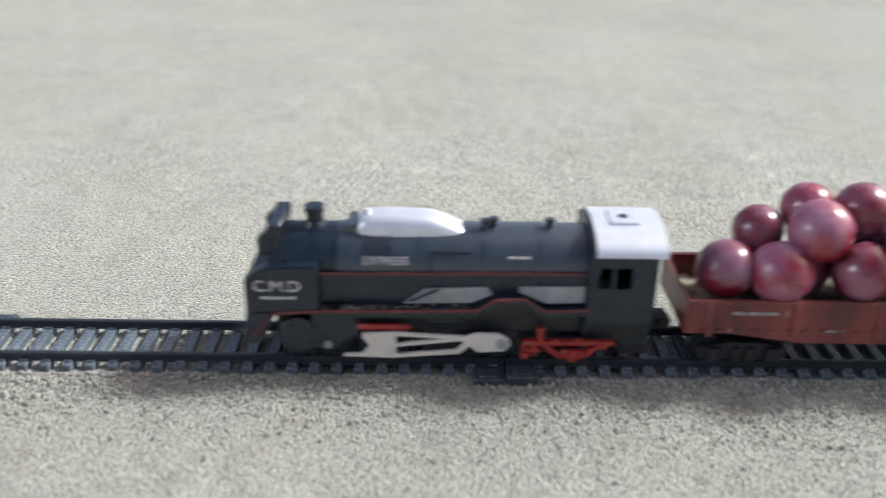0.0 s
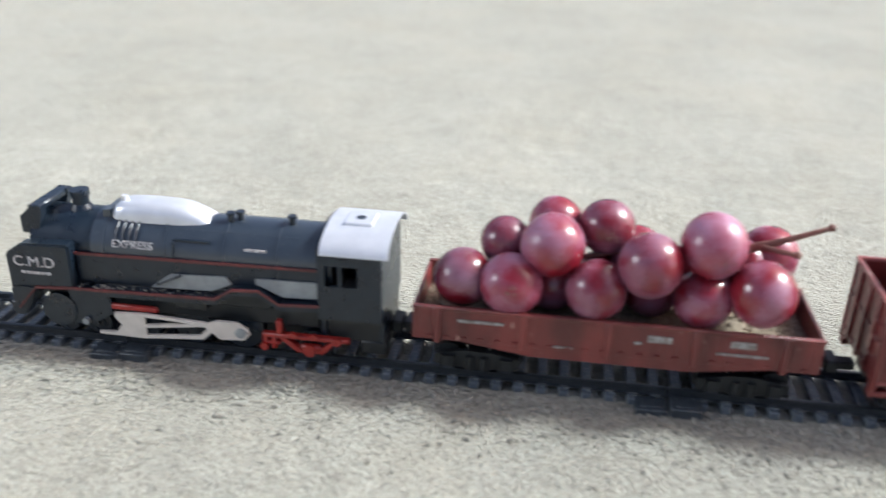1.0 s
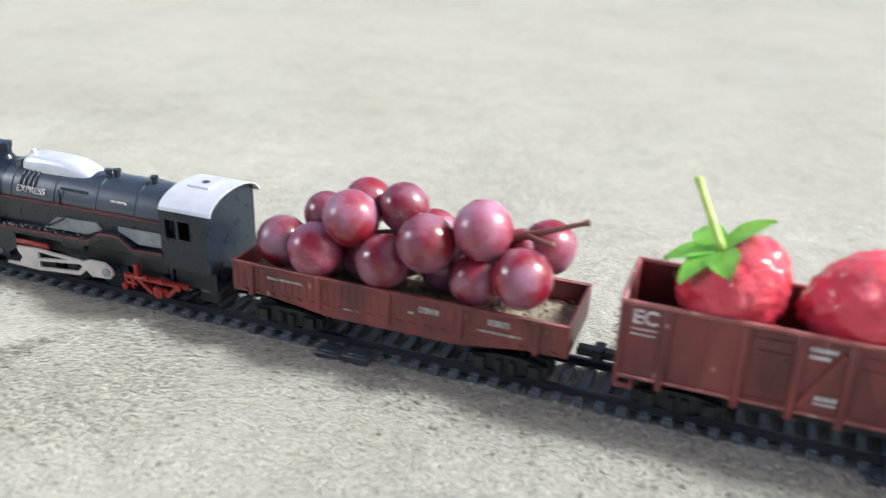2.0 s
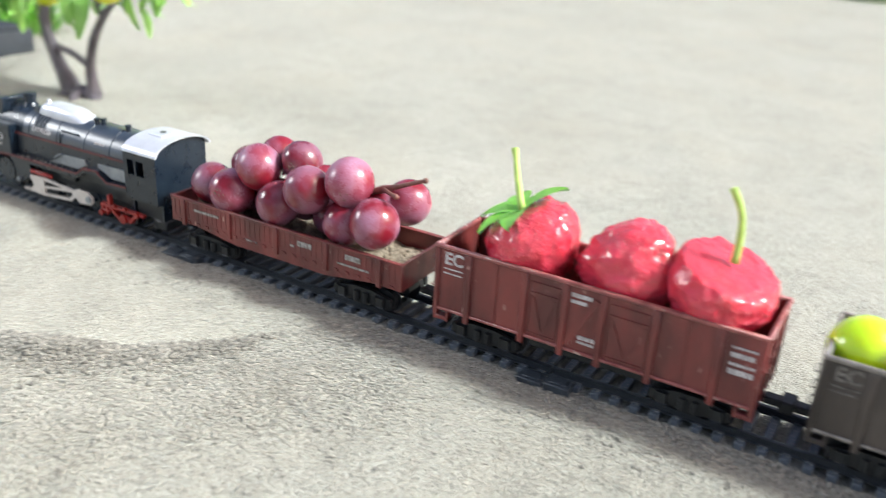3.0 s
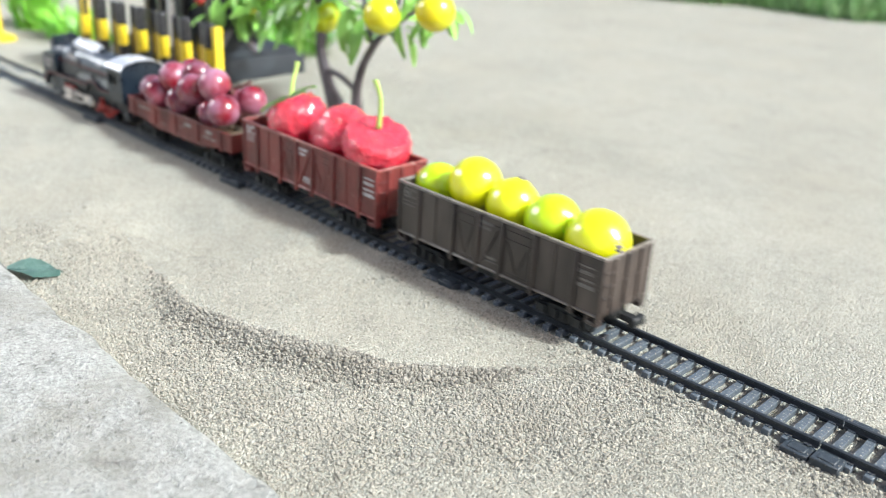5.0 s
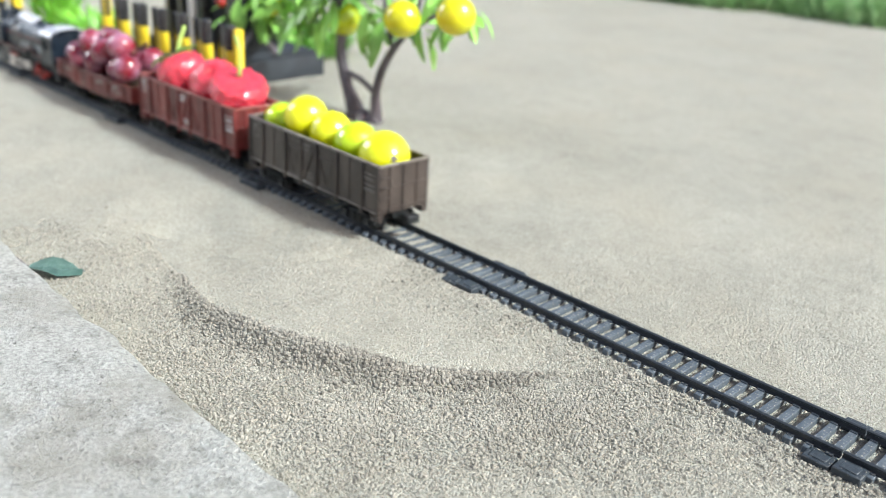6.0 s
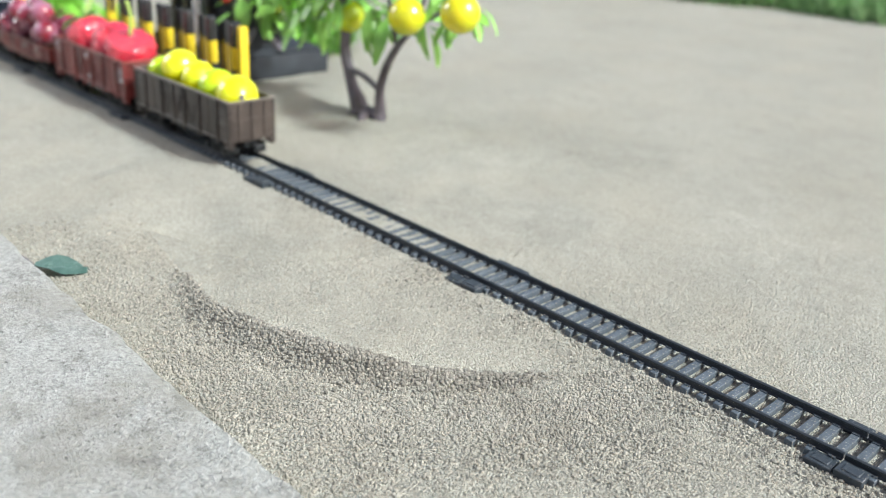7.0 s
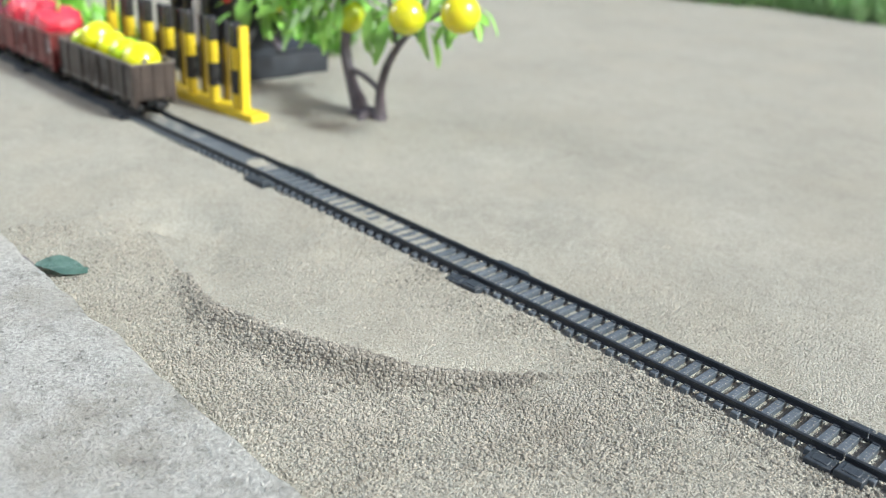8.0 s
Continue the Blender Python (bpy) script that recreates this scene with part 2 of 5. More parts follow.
# darker copy of the yellow plastic: the slats' shade is put into the colour
SHADED_YELLOW = material("shaded_yellow_plastic", (0.20, 0.135, 0.012), (0.13, 0.085, 0.010), rough=0.35, scale=120, coat=0.2)
STRIPE_BLACK = material("fence_black", (0.02, 0.02, 0.022), (0.035, 0.035, 0.035), rough=0.3, scale=200, coat=0.3)
SLATE = material("slate_block", (0.013, 0.017, 0.022), (0.030, 0.037, 0.045), rough=0.6, scale=60, contrast=0.7, bump=0.0008, bump_scale=150)
GRASS = material("mat_grass", (0.18, 0.40, 0.12), (0.40, 0.60, 0.28), rough=0.6, scale=40, random_piece=0.5)
GREY_STEM = material("grey_stem", (0.16, 0.155, 0.19), (0.30, 0.29, 0.34), rough=0.6, scale=150, bump=0.0004, bump_scale=300)
PALE = material("pale_wall", (0.78, 0.79, 0.78), (0.66, 0.67, 0.66), rough=0.8, scale=20)
DRYLEAF = material("dry_green_leaf", (0.25, 0.40, 0.345), (0.12, 0.23, 0.195), rough=0.28, scale=120, contrast=0.8)


def grape_material():
    """Red grape skin under a patchy pale bloom."""
    m = bpy.data.materials.new("grape_skin")
    m.use_nodes = True
    nt = m.node_tree
    N, L = nt.nodes, nt.links
    b = N["Principled BSDF"]
    b.inputs["Subsurface Weight"].default_value = 0.15
    b.inputs["Subsurface Radius"].default_value = (0.005, 0.0012, 0.0012)
    b.inputs["Subsurface Scale"].default_value = 1.0
    b.inputs["Coat Weight"].default_value = 0.3
    b.inputs["Coat Roughness"].default_value = 0.2
    co = N.new("ShaderNodeTexCoord").outputs["Object"]
    oi = N.new("ShaderNodeObjectInfo")
    sc = N.new("ShaderNodeVectorMath")
    sc.operation = "ADD"
    cb = N.new("ShaderNodeCombineXYZ")
    far = N.new("ShaderNodeMath")
    far.operation = "MULTIPLY"
    far.inputs[1].default_value = 37.0
    L.new(oi.outputs["Random"], far.inputs[0])
    L.new(far.outputs[0], cb.inputs[0])
    L.new(far.outputs[0], cb.inputs[1])
    L.new(co, sc.inputs[0])
    L.new(cb.outputs[0], sc.inputs[1])
    n1 = N.new("ShaderNodeTexNoise")
    n1.inputs["Scale"].default_value = 0.9
    n1.inputs["Detail"].default_value = 5.0
    n1.inputs["Roughness"].default_value = 0.4
    n1.inputs["Distortion"].default_value = 0.2
    n2 = N.new("ShaderNodeTexNoise")
    n2.inputs["Scale"].default_value = 16.0
    n2.inputs["Detail"].default_value = 4
    L.new(sc.outputs[0], n1.inputs["Vector"])
    L.new(sc.outputs[0], n2.inputs["Vector"])
    r = N.new("ShaderNodeMapRange")
    r.inputs["From Min"].default_value = 0.36
    r.inputs["From Max"].default_value = 0.70
    L.new(n1.outputs["Fac"], r.inputs["Value"])
    mul = N.new("ShaderNodeMath")
    mul.operation = "MULTIPLY"
    r2 = N.new("ShaderNodeMapRange")
    r2.inputs["From Min"].default_value = 0.3
    r2.inputs["From Max"].default_value = 0.6
    r2.inputs["To Min"].default_value = 0.62
    L.new(n2.outputs["Fac"], r2.inputs["Value"])
    L.new(r.outputs[0], mul.inputs[0])
    L.new(r2.outputs[0], mul.inputs[1])
    mix = N.new("ShaderNodeMix")
    mix.data_type = "RGBA"
    mix.inputs["A"].default_value = (0.20, 0.010, 0.020, 1)
    mix.inputs["B"].default_value = (0.33, 0.165, 0.238, 1)
    L.new(mul.outputs[0], mix.inputs["Factor"])
    hs = N.new("ShaderNodeHueSaturation")
    vr = N.new("ShaderNodeMapRange")
    vr.inputs["To Min"].default_value = 0.7
    vr.inputs["To Max"].default_value = 1.2
    L.new(oi.outputs["Random"], vr.inputs["Value"])
    L.new(vr.outputs[0], hs.inputs["Value"])
    L.new(mix.outputs["Result"], hs.inputs["Color"])
    L.new(hs.outputs["Color"], b.inputs["Base Color"])
    rr = N.new("ShaderNodeMapRange")
    rr.inputs["To Min"].default_value = 0.16
    rr.inputs["To Max"].default_value = 0.5
    L.new(mul.outputs[0], rr.inputs["Value"])
    L.new(rr.outputs[0], b.inputs["Roughness"])
    return m


GRAPE = grape_material()

# ---- mesh helpers ----
def box(bm, x0, x1, y0, y1, z0, z1, bevel=0.0, seg=1):
    r = bmesh.ops.create_cube(bm, size=1.0)
    vs = r["verts"]
    for v in vs:
        v.co = Vector((x0 if v.co.x < 0 else x1, y0 if v.co.y < 0 else y1, z0 if v.co.z < 0 else z1))
    if bevel:
        es = list({e for v in vs for e in v.link_edges})
        bmesh.ops.bevel(bm, geom=es, offset=bevel, segments=seg, affect="EDGES", profile=0.6)
    return bm


def tube(bm, p0, p1, r0, r1=None, n=16, caps=True):
    p0, p1 = Vector(p0), Vector(p1)
    r1 = r0 if r1 is None else r1
    d = p1 - p0
    m = Matrix.Translation((p0 + p1) / 2) @ d.to_track_quat("Z", "Y").to_matrix().to_4x4()
    bmesh.ops.create_cone(bm, cap_ends=caps, segments=n, radius1=r0, radius2=r1, depth=d.length, matrix=m)
    return bm


def chain(bm, pts, radii, n=8):
    """One smooth round stem through the points."""
    pts = [Vector(p) for p in pts]
    fine = []
    for i in range(len(pts) - 1):
        p0, p1, p2, p3 = pts[max(i - 1, 0)], pts[i], pts[i + 1], pts[min(i + 2, len(pts) - 1)]
        for k in range(3):
            t = k / 3
            q = 0.5 * (2 * p1 + (p2 - p0) * t + (2 * p0 - 5 * p1 + 4 * p2 - p3) * t * t + (3 * p1 - p0 - 3 * p2 + p3) * t ** 3)
            fine.append((q, radii[i] + (radii[i + 1] - radii[i]) * t))
    fine.append((pts[-1], radii[-1]))
    rings = []
    for i, (p, r) in enumerate(fine):
        d = (fine[min(i + 1, len(fine) - 1)][0] - fine[max(i - 1, 0)][0]).normalized()
        u = d.cross(Vector((0.13, 0.99, 0.05))).normalized()
        w = d.cross(u)
        rings.append([bm.verts.new(p + r * (math.cos(2 * math.pi * k / n) * u + math.sin(2 * math.pi * k / n) * w)) for k in range(n)])
    for ra, rb in zip(rings, rings[1:]):
        for k in range(n):
            bm.faces.new((ra[k], ra[(k + 1) % n], rb[(k + 1) % n], rb[k]))
    bm.faces.new(rings[0][::-1])
    bm.faces.new(rings[-1])
    return bm


def slab(bm, pts, y0, y1):
    """A plate with the outline pts in x and z, from y0 to y1."""
    a = [bm.verts.new((x, y0, z)) for x, z in pts]
    c = [bm.verts.new((x, y1, z)) for x, z in pts]
    bm.faces.new(a)
    bm.faces.new(c[::-1])
    for i in range(len(pts)):
        j = (i + 1) % len(pts)
        bm.faces.new((a[j], a[i], c[i], c[j]))
    bmesh.ops.recalc_face_normals(bm, faces=bm.faces[:])
    return bm


def ball(bm, c, r, sub=3, squash=(1, 1, 1)):
    bmesh.ops.create_icosphere(bm, subdivisions=sub, radius=1.0, matrix=Matrix.Translation(c) @ Matrix.Diagonal((r * squash[0], r * squash[1], r * squash[2], 1)))
    return bm


def mesh_of(name, bm, mat, smooth=None, shift=None):
    if shift is not None:
        bm.transform(Matrix.Translation(shift))
    me = bpy.data.meshes.new(name)
    bm.to_mesh(me)
    bm.free()
    me.materials.append(mat)
    if smooth is not None:
        me.polygons.foreach_set("use_smooth", [True] * len(me.polygons))
        if smooth < 3:
            me.set_sharp_from_angle(angle=smooth)
    return me


ORIGIN = [Vector((0, 0, 0))]


def part(name, bm, mat, parent=None, label="", smooth=0.7):
    """One mesh object under a thing or a part. The geometry is given in the thing's plan, whose origin is ORIGIN."""
    ob = new(name, mesh_of(name, bm, mat, smooth, -ORIGIN[0]))
    if parent is not None:
        ob.parent = parent
    if label:
        ob["label"] = label
    return ob


def letters(name, text, size, mat, parent, m, label="", bold=0.0):
    cu = bpy.data.curves.new(name, "FONT")
    cu.body = text
    cu.size = size
    cu.extrude = 0.00012
    cu.offset = size * bold
    cu.align_x = "CENTER"
    cu.align_y = "CENTER"
    tmp = bpy.data.objects.new(name, cu)
    me = bpy.data.meshes.new_from_object(tmp)
    bpy.data.objects.remove(tmp)
    me.transform(Matrix.Translation(-ORIGIN[0]) @ m)
    me.materials.clear()
    me.materials.append(mat)
    ob = new(name, me)
    ob.parent = parent
    if label:
        ob["label"] = label
    return ob


def upright(x, y, z, lean=0.0):
    """Writing that stands on a side wall and faces the -y side."""
    return Matrix.Translation((x, y, z)) @ Euler((radians(90 - lean), 0, 0)).to_matrix().to_4x4()


def bm_new():
    return bmesh.new()


# ---- ground ----
H = 0.0055           # top of the rails
SECTION = 0.1642     # one length of track
KINK_X = -2 * SECTION
KINK = 0.025         # the far track bears a little towards the ledge
LEDGE_Y = -0.1515


def track_y(x):
    return 0.0 if x > KINK_X else -KINK * (KINK_X - x)


def fbm(x, y, s, seed=0.0, octaves=4):
    return noise.fractal(Vector((x * s, y * s, seed)), 1.0, 2.0, octaves)


RIM = [(-0.246, -0.104), (-0.205, -0.113), (-0.173, -0.107), (-0.145, -0.0965), (-0.123, -0.081), (-0.107, -0.060), (-0.096, -0.044)]
RIM_2 = [(-0.290, -0.088), (-0.266, -0.083), (-0.230, -0.070), (-0.217, -0.052), (-0.215, -0.038)]


def near_line(x, y, line):
    best, side = 9.0, 1.0
    for (ax, ay), (cx, cy) in zip(line, line[1:]):
        dx, dy = cx - ax, cy - ay
        t = max(0.0, min(1.0, ((x - ax) * dx + (y - ay) * dy) / (dx * dx + dy * dy)))
        px, py = x - ax - t * dx, y - ay - t * dy
        d = math.hypot(px, py)
        if d < best:
            best, side = d, (1.0 if dx * py - dy * px > 0 else -1.0)
    return best, side


def sand_height(x, y):
    far = min(1.0, max(0.0, (abs(y) - 0.02) / 0.05))
    calm = 1.0 - 0.6 * min(1.0, max(0.0, (y - 0.06) / 0.12))
    z = 0.0008 + far * (0.0022 * fbm(x, y, 7.0, 3.0) + calm * (0.0009 * fbm(x, y, 26.0, 8.0) + 0.0005 * fbm(x, y, 75.0, 14.0))) + 0.0003 * fbm(x, y, 90.0, 1.0)
    if y < 0.0 and -0.35 < x < 0.0:
        d, side = near_line(x, y, RIM)
        fade = min(1.0, max(0.0, (x + 0.262) / 0.095)) * min(1.0, max(0.0, (-0.104 - x) / 0.04))
        z += fade * (0.0068 * math.exp(-(math.sqrt(d * d + 0.000016) - 0.004) / 0.030) if side > 0 else 0.0068 * math.exp(-(d / 0.0066) ** 2))
        d, side = near_line(x, y, RIM_2)
        if side > 0:
            z -= 0.0065 * math.exp(-(d / 0.014) ** 2) * min(1.0, d / 0.006)
        z += 0.0016 * math.exp(-(d / 0.006) ** 2)
        slope = min(1.0, max(0.0, (-0.19 - x) / 0.06)) * min(1.0, max(0.0, (-0.022 - y) / 0.02)) * min(1.0, max(0.0, (y + 0.130) / 0.025))
        z += slope * 0.0065 * fbm(x * 0.5, y, 17.0, 21.0, 3)
    dy = y - track_y(x)
    bed = 0.0004 + 0.0008 * fbm(x, y, 60.0, 5.0)
    if abs(dy) < 0.0085:
        cover = min(1.0, math.exp(-((x + 0.243) / 0.055) ** 2) + math.exp(-((x + 0.352) / 0.012) ** 4) + math.exp(-((x + 0.60) / 0.19) ** 6))
        bed += 0.0027 * cover + 0.0008 * cover * fbm(x, y, 120.0, 2.0)
    w = min(1.0, max(0.0, (abs(dy) - 0.010) / 0.012))
    bank = 0.0011 * math.exp(-((abs(dy) - 0.017) / 0.006) ** 2) * (0.5 + 0.8 * fbm(x, 0.3, 14.0, 7.0))
    z = bed * (1 - w) + z * w + max(bank, -0.0004)
    if y < LEDGE_Y + 0.02:
        z -= 0.002 * (LEDGE_Y + 0.02 - y) / 0.02
    return z


def spaced(stops):
    out = []
    for (a, c, n) in stops:
        out += [a + (c - a) * i / n for i in range(n)]
    return out + [stops[-1][1]]


def make_ground():
    xs = spaced([(-60, -6, 5), (-6, -1.2, 10), (-1.2, -0.45, 150), (-0.45, 0.34, 330), (0.34, 0.9, 80), (0.9, 6, 10), (6, 60, 5)])
    ys = spaced([(-60, -3, 5), (-3, -0.20, 6), (-0.20, 0.04, 120), (0.04, 0.35, 90), (0.35, 1.4, 70), (1.4, 6, 10), (6, 60, 5)])
    verts = []
    for y in ys:
        for x in xs:
            inside = -1.2 <= x <= 0.9 and -0.2 <= y <= 1.4
            verts.append((x, y, sand_height(x, y) if inside else 0.0))
    n = len(xs)
    faces = [(j * n + i, j * n + i + 1, (j + 1) * n + i + 1, (j + 1) * n + i) for j in range(len(ys) - 1) for i in range(n - 1)]
    me = bpy.data.meshes.new("ground")
    me.from_pydata(verts, [], faces)
    me.materials.append(SAND)
    me.polygons.foreach_set("use_smooth", [True] * len(me.polygons))
    tagged(new("ground", me), "pale beige coarse sand spread level with low humps", "sand", kind="structure")


def make_grains():
    """Loose coarse grains on the sand, in pieces of stuff."""
    rng = random.Random(5)
    dice = np.random.RandomState(5)
    octa = ([(1, 0, 0), (-1, 0, 0), (0, 1, 0), (0, -1, 0), (0, 0, 1), (0, 0, -1)],
            [(0, 2, 4), (2, 1, 4), (1, 3, 4), (3, 0, 4), (2, 0, 5), (1, 2, 5), (3, 1, 5), (0, 3, 5)])
    b = bm_new()
    bmesh.ops.create_icosphere(b, subdivisions=1, radius=1.0)
    ico = ([tuple(v.co) for v in b.verts], [tuple(v.index for v in f.verts) for f in b.faces])
    b.free()

    def pile(name, label, mat, spots, shape):
        """Spots: x, y, radius and how high the grain's middle stands over the sand, in radii."""
        at = np.array([(x, y, sand_height(x, y) + r * sink) for x, y, r, sink in spots])
        size = np.array([r for _, _, r, _ in spots])
        base, tri = np.array(shape[0]), np.array(shape[1])
        n, m = len(spots), len(base)
        q = dice.normal(size=(n, 4))
        w, i, j, k = (q / np.linalg.norm(q, axis=1, keepdims=True)).T
        turn = np.array([[1 - 2 * (j * j + k * k), 2 * (i * j - k * w), 2 * (i * k + j * w)],
                         [2 * (i * j + k * w), 1 - 2 * (i * i + k * k), 2 * (j * k - i * w)],
                         [2 * (i * k - j * w), 2 * (j * k + i * w), 1 - 2 * (i * i + j * j)]]).transpose(2, 0, 1)
        p = base[None] * (size[:, None] * dice.uniform(0.72, 1.28, (n, 3)))[:, None, :] * dice.uniform(0.78, 1.18, (n, m, 1))
        verts = np.einsum("nab,nmb->nma", turn, p) + at[:, None, :]
        faces = (tri[None] + (np.arange(n) * m)[:, None, None]).reshape(-1, 3)
        me = bpy.data.meshes.new(name)
        me.from_pydata(verts.reshape(-1, 3).tolist(), [], faces.tolist())
        me.materials.append(mat)
        tagged(new(name, me), label, "sand grains", kind="stuff")

    spots = []
    while len(spots) < 17500:
        x, y = rng.uniform(-0.34, 0.10), rng.uniform(LEDGE_Y, -0.016)
        d, side = near_line(x, y, RIM)
        apron = 0.04 + 0.95 * math.exp(-((d - 0.026) / 0.026) ** 2) if side < 0 else 0.06
        apron *= min(1.0, max(0.1, (d - 0.002) / 0.022)) if x > -0.12 else 1.0
        apron = max(apron, 0.75 if x < -0.17 and y < -0.118 else 0.0)
        near = max(0.35, min(1.0, (x + 0.27) / 0.15)) * (1.0 if x > -0.2 else 0.6) * max(0.12, min(1.0, (0.01 - x) / 0.08))
        patch = 0.35 + 0.65 * min(1.0, max(0.0, 0.55 + 1.3 * fbm(x, y, 24.0, 11.0)))
        if rng.random() > apron * near * patch:
            continue
        spots.append((x, y, rng.uniform(0.00022, 0.00050) * (1.0 + 0.6 * rng.random() ** 3) * (1.0 if side < 0 else 0.65), rng.uniform(0.3, 0.9)))
    pile("sand_grains", "loose coarse beige sand grains lying on the sand", GRAIN, spots, ico)
    spots = []
    while len(spots) < 6800:
        k = rng.randrange(len(RIM) - 1)
        t = rng.random()
        run = Vector((RIM[k + 1][0] - RIM[k][0], RIM[k + 1][1] - RIM[k][1]))
        out = Vector((run.y, -run.x)).normalized() * (rng.expovariate(1 / 0.0042) - 0.0014) + run.normalized() * rng.gauss(0, 0.003)
        x, y = RIM[k][0] + t * run.x + out.x, RIM[k][1] + t * run.y + out.y
        if y < LEDGE_Y + 0.004 or rng.random() > min(1.0, max(0.1, (x + 0.25) / 0.07)) * min(1.0, max(0.15, (-0.088 - x) / 0.025)):
            continue
        spots.append((x, y, rng.uniform(0.00030, 0.00060) * rng.choice((0.7, 0.9, 1.35)), rng.uniform(0.4, 1.4)))
    pile("gravel_ridge", "curved ridge of coarser grey-brown gravel in the sand", GRAVEL, spots, ico)
    spots = []
    while len(spots) < 6500:
        x, y = rng.uniform(-0.20, 0.42), -0.0142 - rng.expovariate(1 / 0.007)
        if y > LEDGE_Y + 0.004 and rng.random() < 0.25 + 0.75 * min(1.0, max(0.0, (x + 0.10) / 0.12)):
            spots.append((x, y, rng.uniform(0.00028, 0.00062) * rng.choice((0.8, 1.0, 1.3)), rng.uniform(0.3, 0.8)))
    pile("trackside_gravel", "coarse brown grit along the edge of the track", GRAIN, spots, ico)
    spots = []
    while len(spots) < 15000:
        x, y = rng.uniform(-0.30, 0.42), rng.gauss(-0.024, 0.02)
        if y < LEDGE_Y or abs(y) < 0.0135 or rng.random() > math.exp(-(abs(y) - 0.0135) / 0.025):
            continue
        spots.append((x, y, rng.uniform(0.00022, 0.00048), 0.4))
    while len(spots) < 49000:
        x, y = rng.uniform(-0.06, 0.36), rng.uniform(-0.140, -0.016)
        spots.append((x, y, rng.uniform(0.00016, 0.00042), 0.4))
    while len(spots) < 72000:
        x, y = rng.uniform(-0.15, 0.42), 0.013 + rng.expovariate(1 / 0.055)
        if y < 0.3:
            spots.append((x, y, rng.uniform(0.00018, 0.00042), 0.3))
    while len(spots) < 73500:
        x, y = rng.uniform(-0.30, 0.42), rng.uniform(-0.0078, 0.0078)
        spots.append((x, y, rng.uniform(0.0002, 0.0004), 0.3))
    while len(spots) < 90000:
        x, y = rng.uniform(-0.24, -0.02), rng.uniform(-0.110, -0.014)
        if near_line(x, y, RIM)[1] < 0 or rng.random() > 0.4 + 0.6 * (x + 0.24) / 0.22:
            continue
        spots.append((x, y, rng.uniform(0.00018, 0.00036), 0.35))
    while len(spots) < 125000:
        x, y = rng.uniform(-0.33, 0.06), rng.uniform(LEDGE_Y, -0.03)
        d, side = near_line(x, y, RIM)
        if side < 0 and rng.random() < math.exp(-d / 0.05):
            spots.append((x, y, rng.uniform(0.00018, 0.00038), rng.uniform(0.3, 0.8)))
    pile("fine_sand_grains", "fine beige sand grains along the track", GRAIN, spots, octa)


def make_ledge():
    """A cast concrete ledge with a chipped edge, beside the sand."""
    xs = [-3.0, -1.5] + [-1.0 + 0.004 * i for i in range(376)] + [1.0, 3.0]
    top = 0.0065
    rows = [(0.0, -0.008), (0.0006, top * 0.3), (-0.0008, top * 0.8), (-0.0024, top), (-0.008, top + 0.0004), (-0.02, top + 0.0003), (-0.05, top), (-0.12, top), (-0.4, top), (-1.2, top), (-4.0, top)]
    verts = []
    for x in xs:
        e = 0.0022 * fbm(x, 0.0, 14.0, 2.0) + 0.0016 * fbm(x, 0.0, 60.0, 4.0) - 0.0035 * max(0.0, fbm(x, 0.0, 22.0, 9.0) - 0.35)
        for k, (dy, z) in enumerate(rows):
            w = max(0.0, 1 - k / 7)
            verts.append((x, LEDGE_Y + dy + e * w, z + (0.0004 * fbm(x, dy, 60.0, 6.0) if k > 1 else 0)))
    m = len(rows)
    faces = [(i * m + k, i * m + k + 1, (i + 1) * m + k + 1, (i + 1) * m + k) for i in range(len(xs) - 1) for k in range(m - 1)]
    me = bpy.data.meshes.new("concrete_ledge")
    me.from_pydata(verts, [], [f[::-1] for f in faces])
    me.materials.append(CONCRETE)
    me.polygons.foreach_set("use_smooth", [True] * len(me.polygons))
    tagged(new("concrete_ledge", me), "pale grey concrete ledge with a rough chipped edge", "ledge", kind="structure")


# ---- track ----
def section_meshes():
    out = {}
    b = bm_new()
    half = SECTION / 2 - 0.0003
    side = [(0.0011, 0.0029), (0.0011, 0.0033), (0.0005, 0.0036), (0.0005, 0.0047), (0.0008, 0.0049), (0.0008, 0.0054), (0.0006, H)]
    outline = side + [(-y, z) for y, z in side[::-1]]
    ends = [[b.verts.new((x, y, z)) for y, z in outline] for x in (-half, half)]
    b.faces.new(ends[0])
    b.faces.new(ends[1][::-1])
    for i in range(len(outline)):
        j = (i + 1) % len(outline)
        b.faces.new((ends[0][j], ends[0][i], ends[1][i], ends[1][j]))
    bmesh.ops.recalc_face_normals(b, faces=b.faces[:])
    out["rail"] = mesh_of("rail", b, RAIL, 0.7)
    b = bm_new()
    box(b, -0.00145, 0.00145, -0.0128, 0.0128, 0.0002, 0.0030, 0.00025)
    for sy in (-1, 1):
        box(b, -0.0012, 0.0012, sy * 0.0092 - 0.0018, sy * 0.0092 + 0.0018, 0.0029, 0.0034)
    out["tie"] = mesh_of("tie", b, TIE, 0.7)
    b = bm_new()
    box(b, -0.0045, 0.0045, -0.0035, 0.0035, 0.0006, 0.0040, 0.0003)
    box(b, -0.0028, 0.0028, -0.0022, 0.0022, 0.0038, 0.0044, 0.0002)
    out["joint_clip"] = mesh_of("joint_clip", b, CLIP, 0.7)
    return out


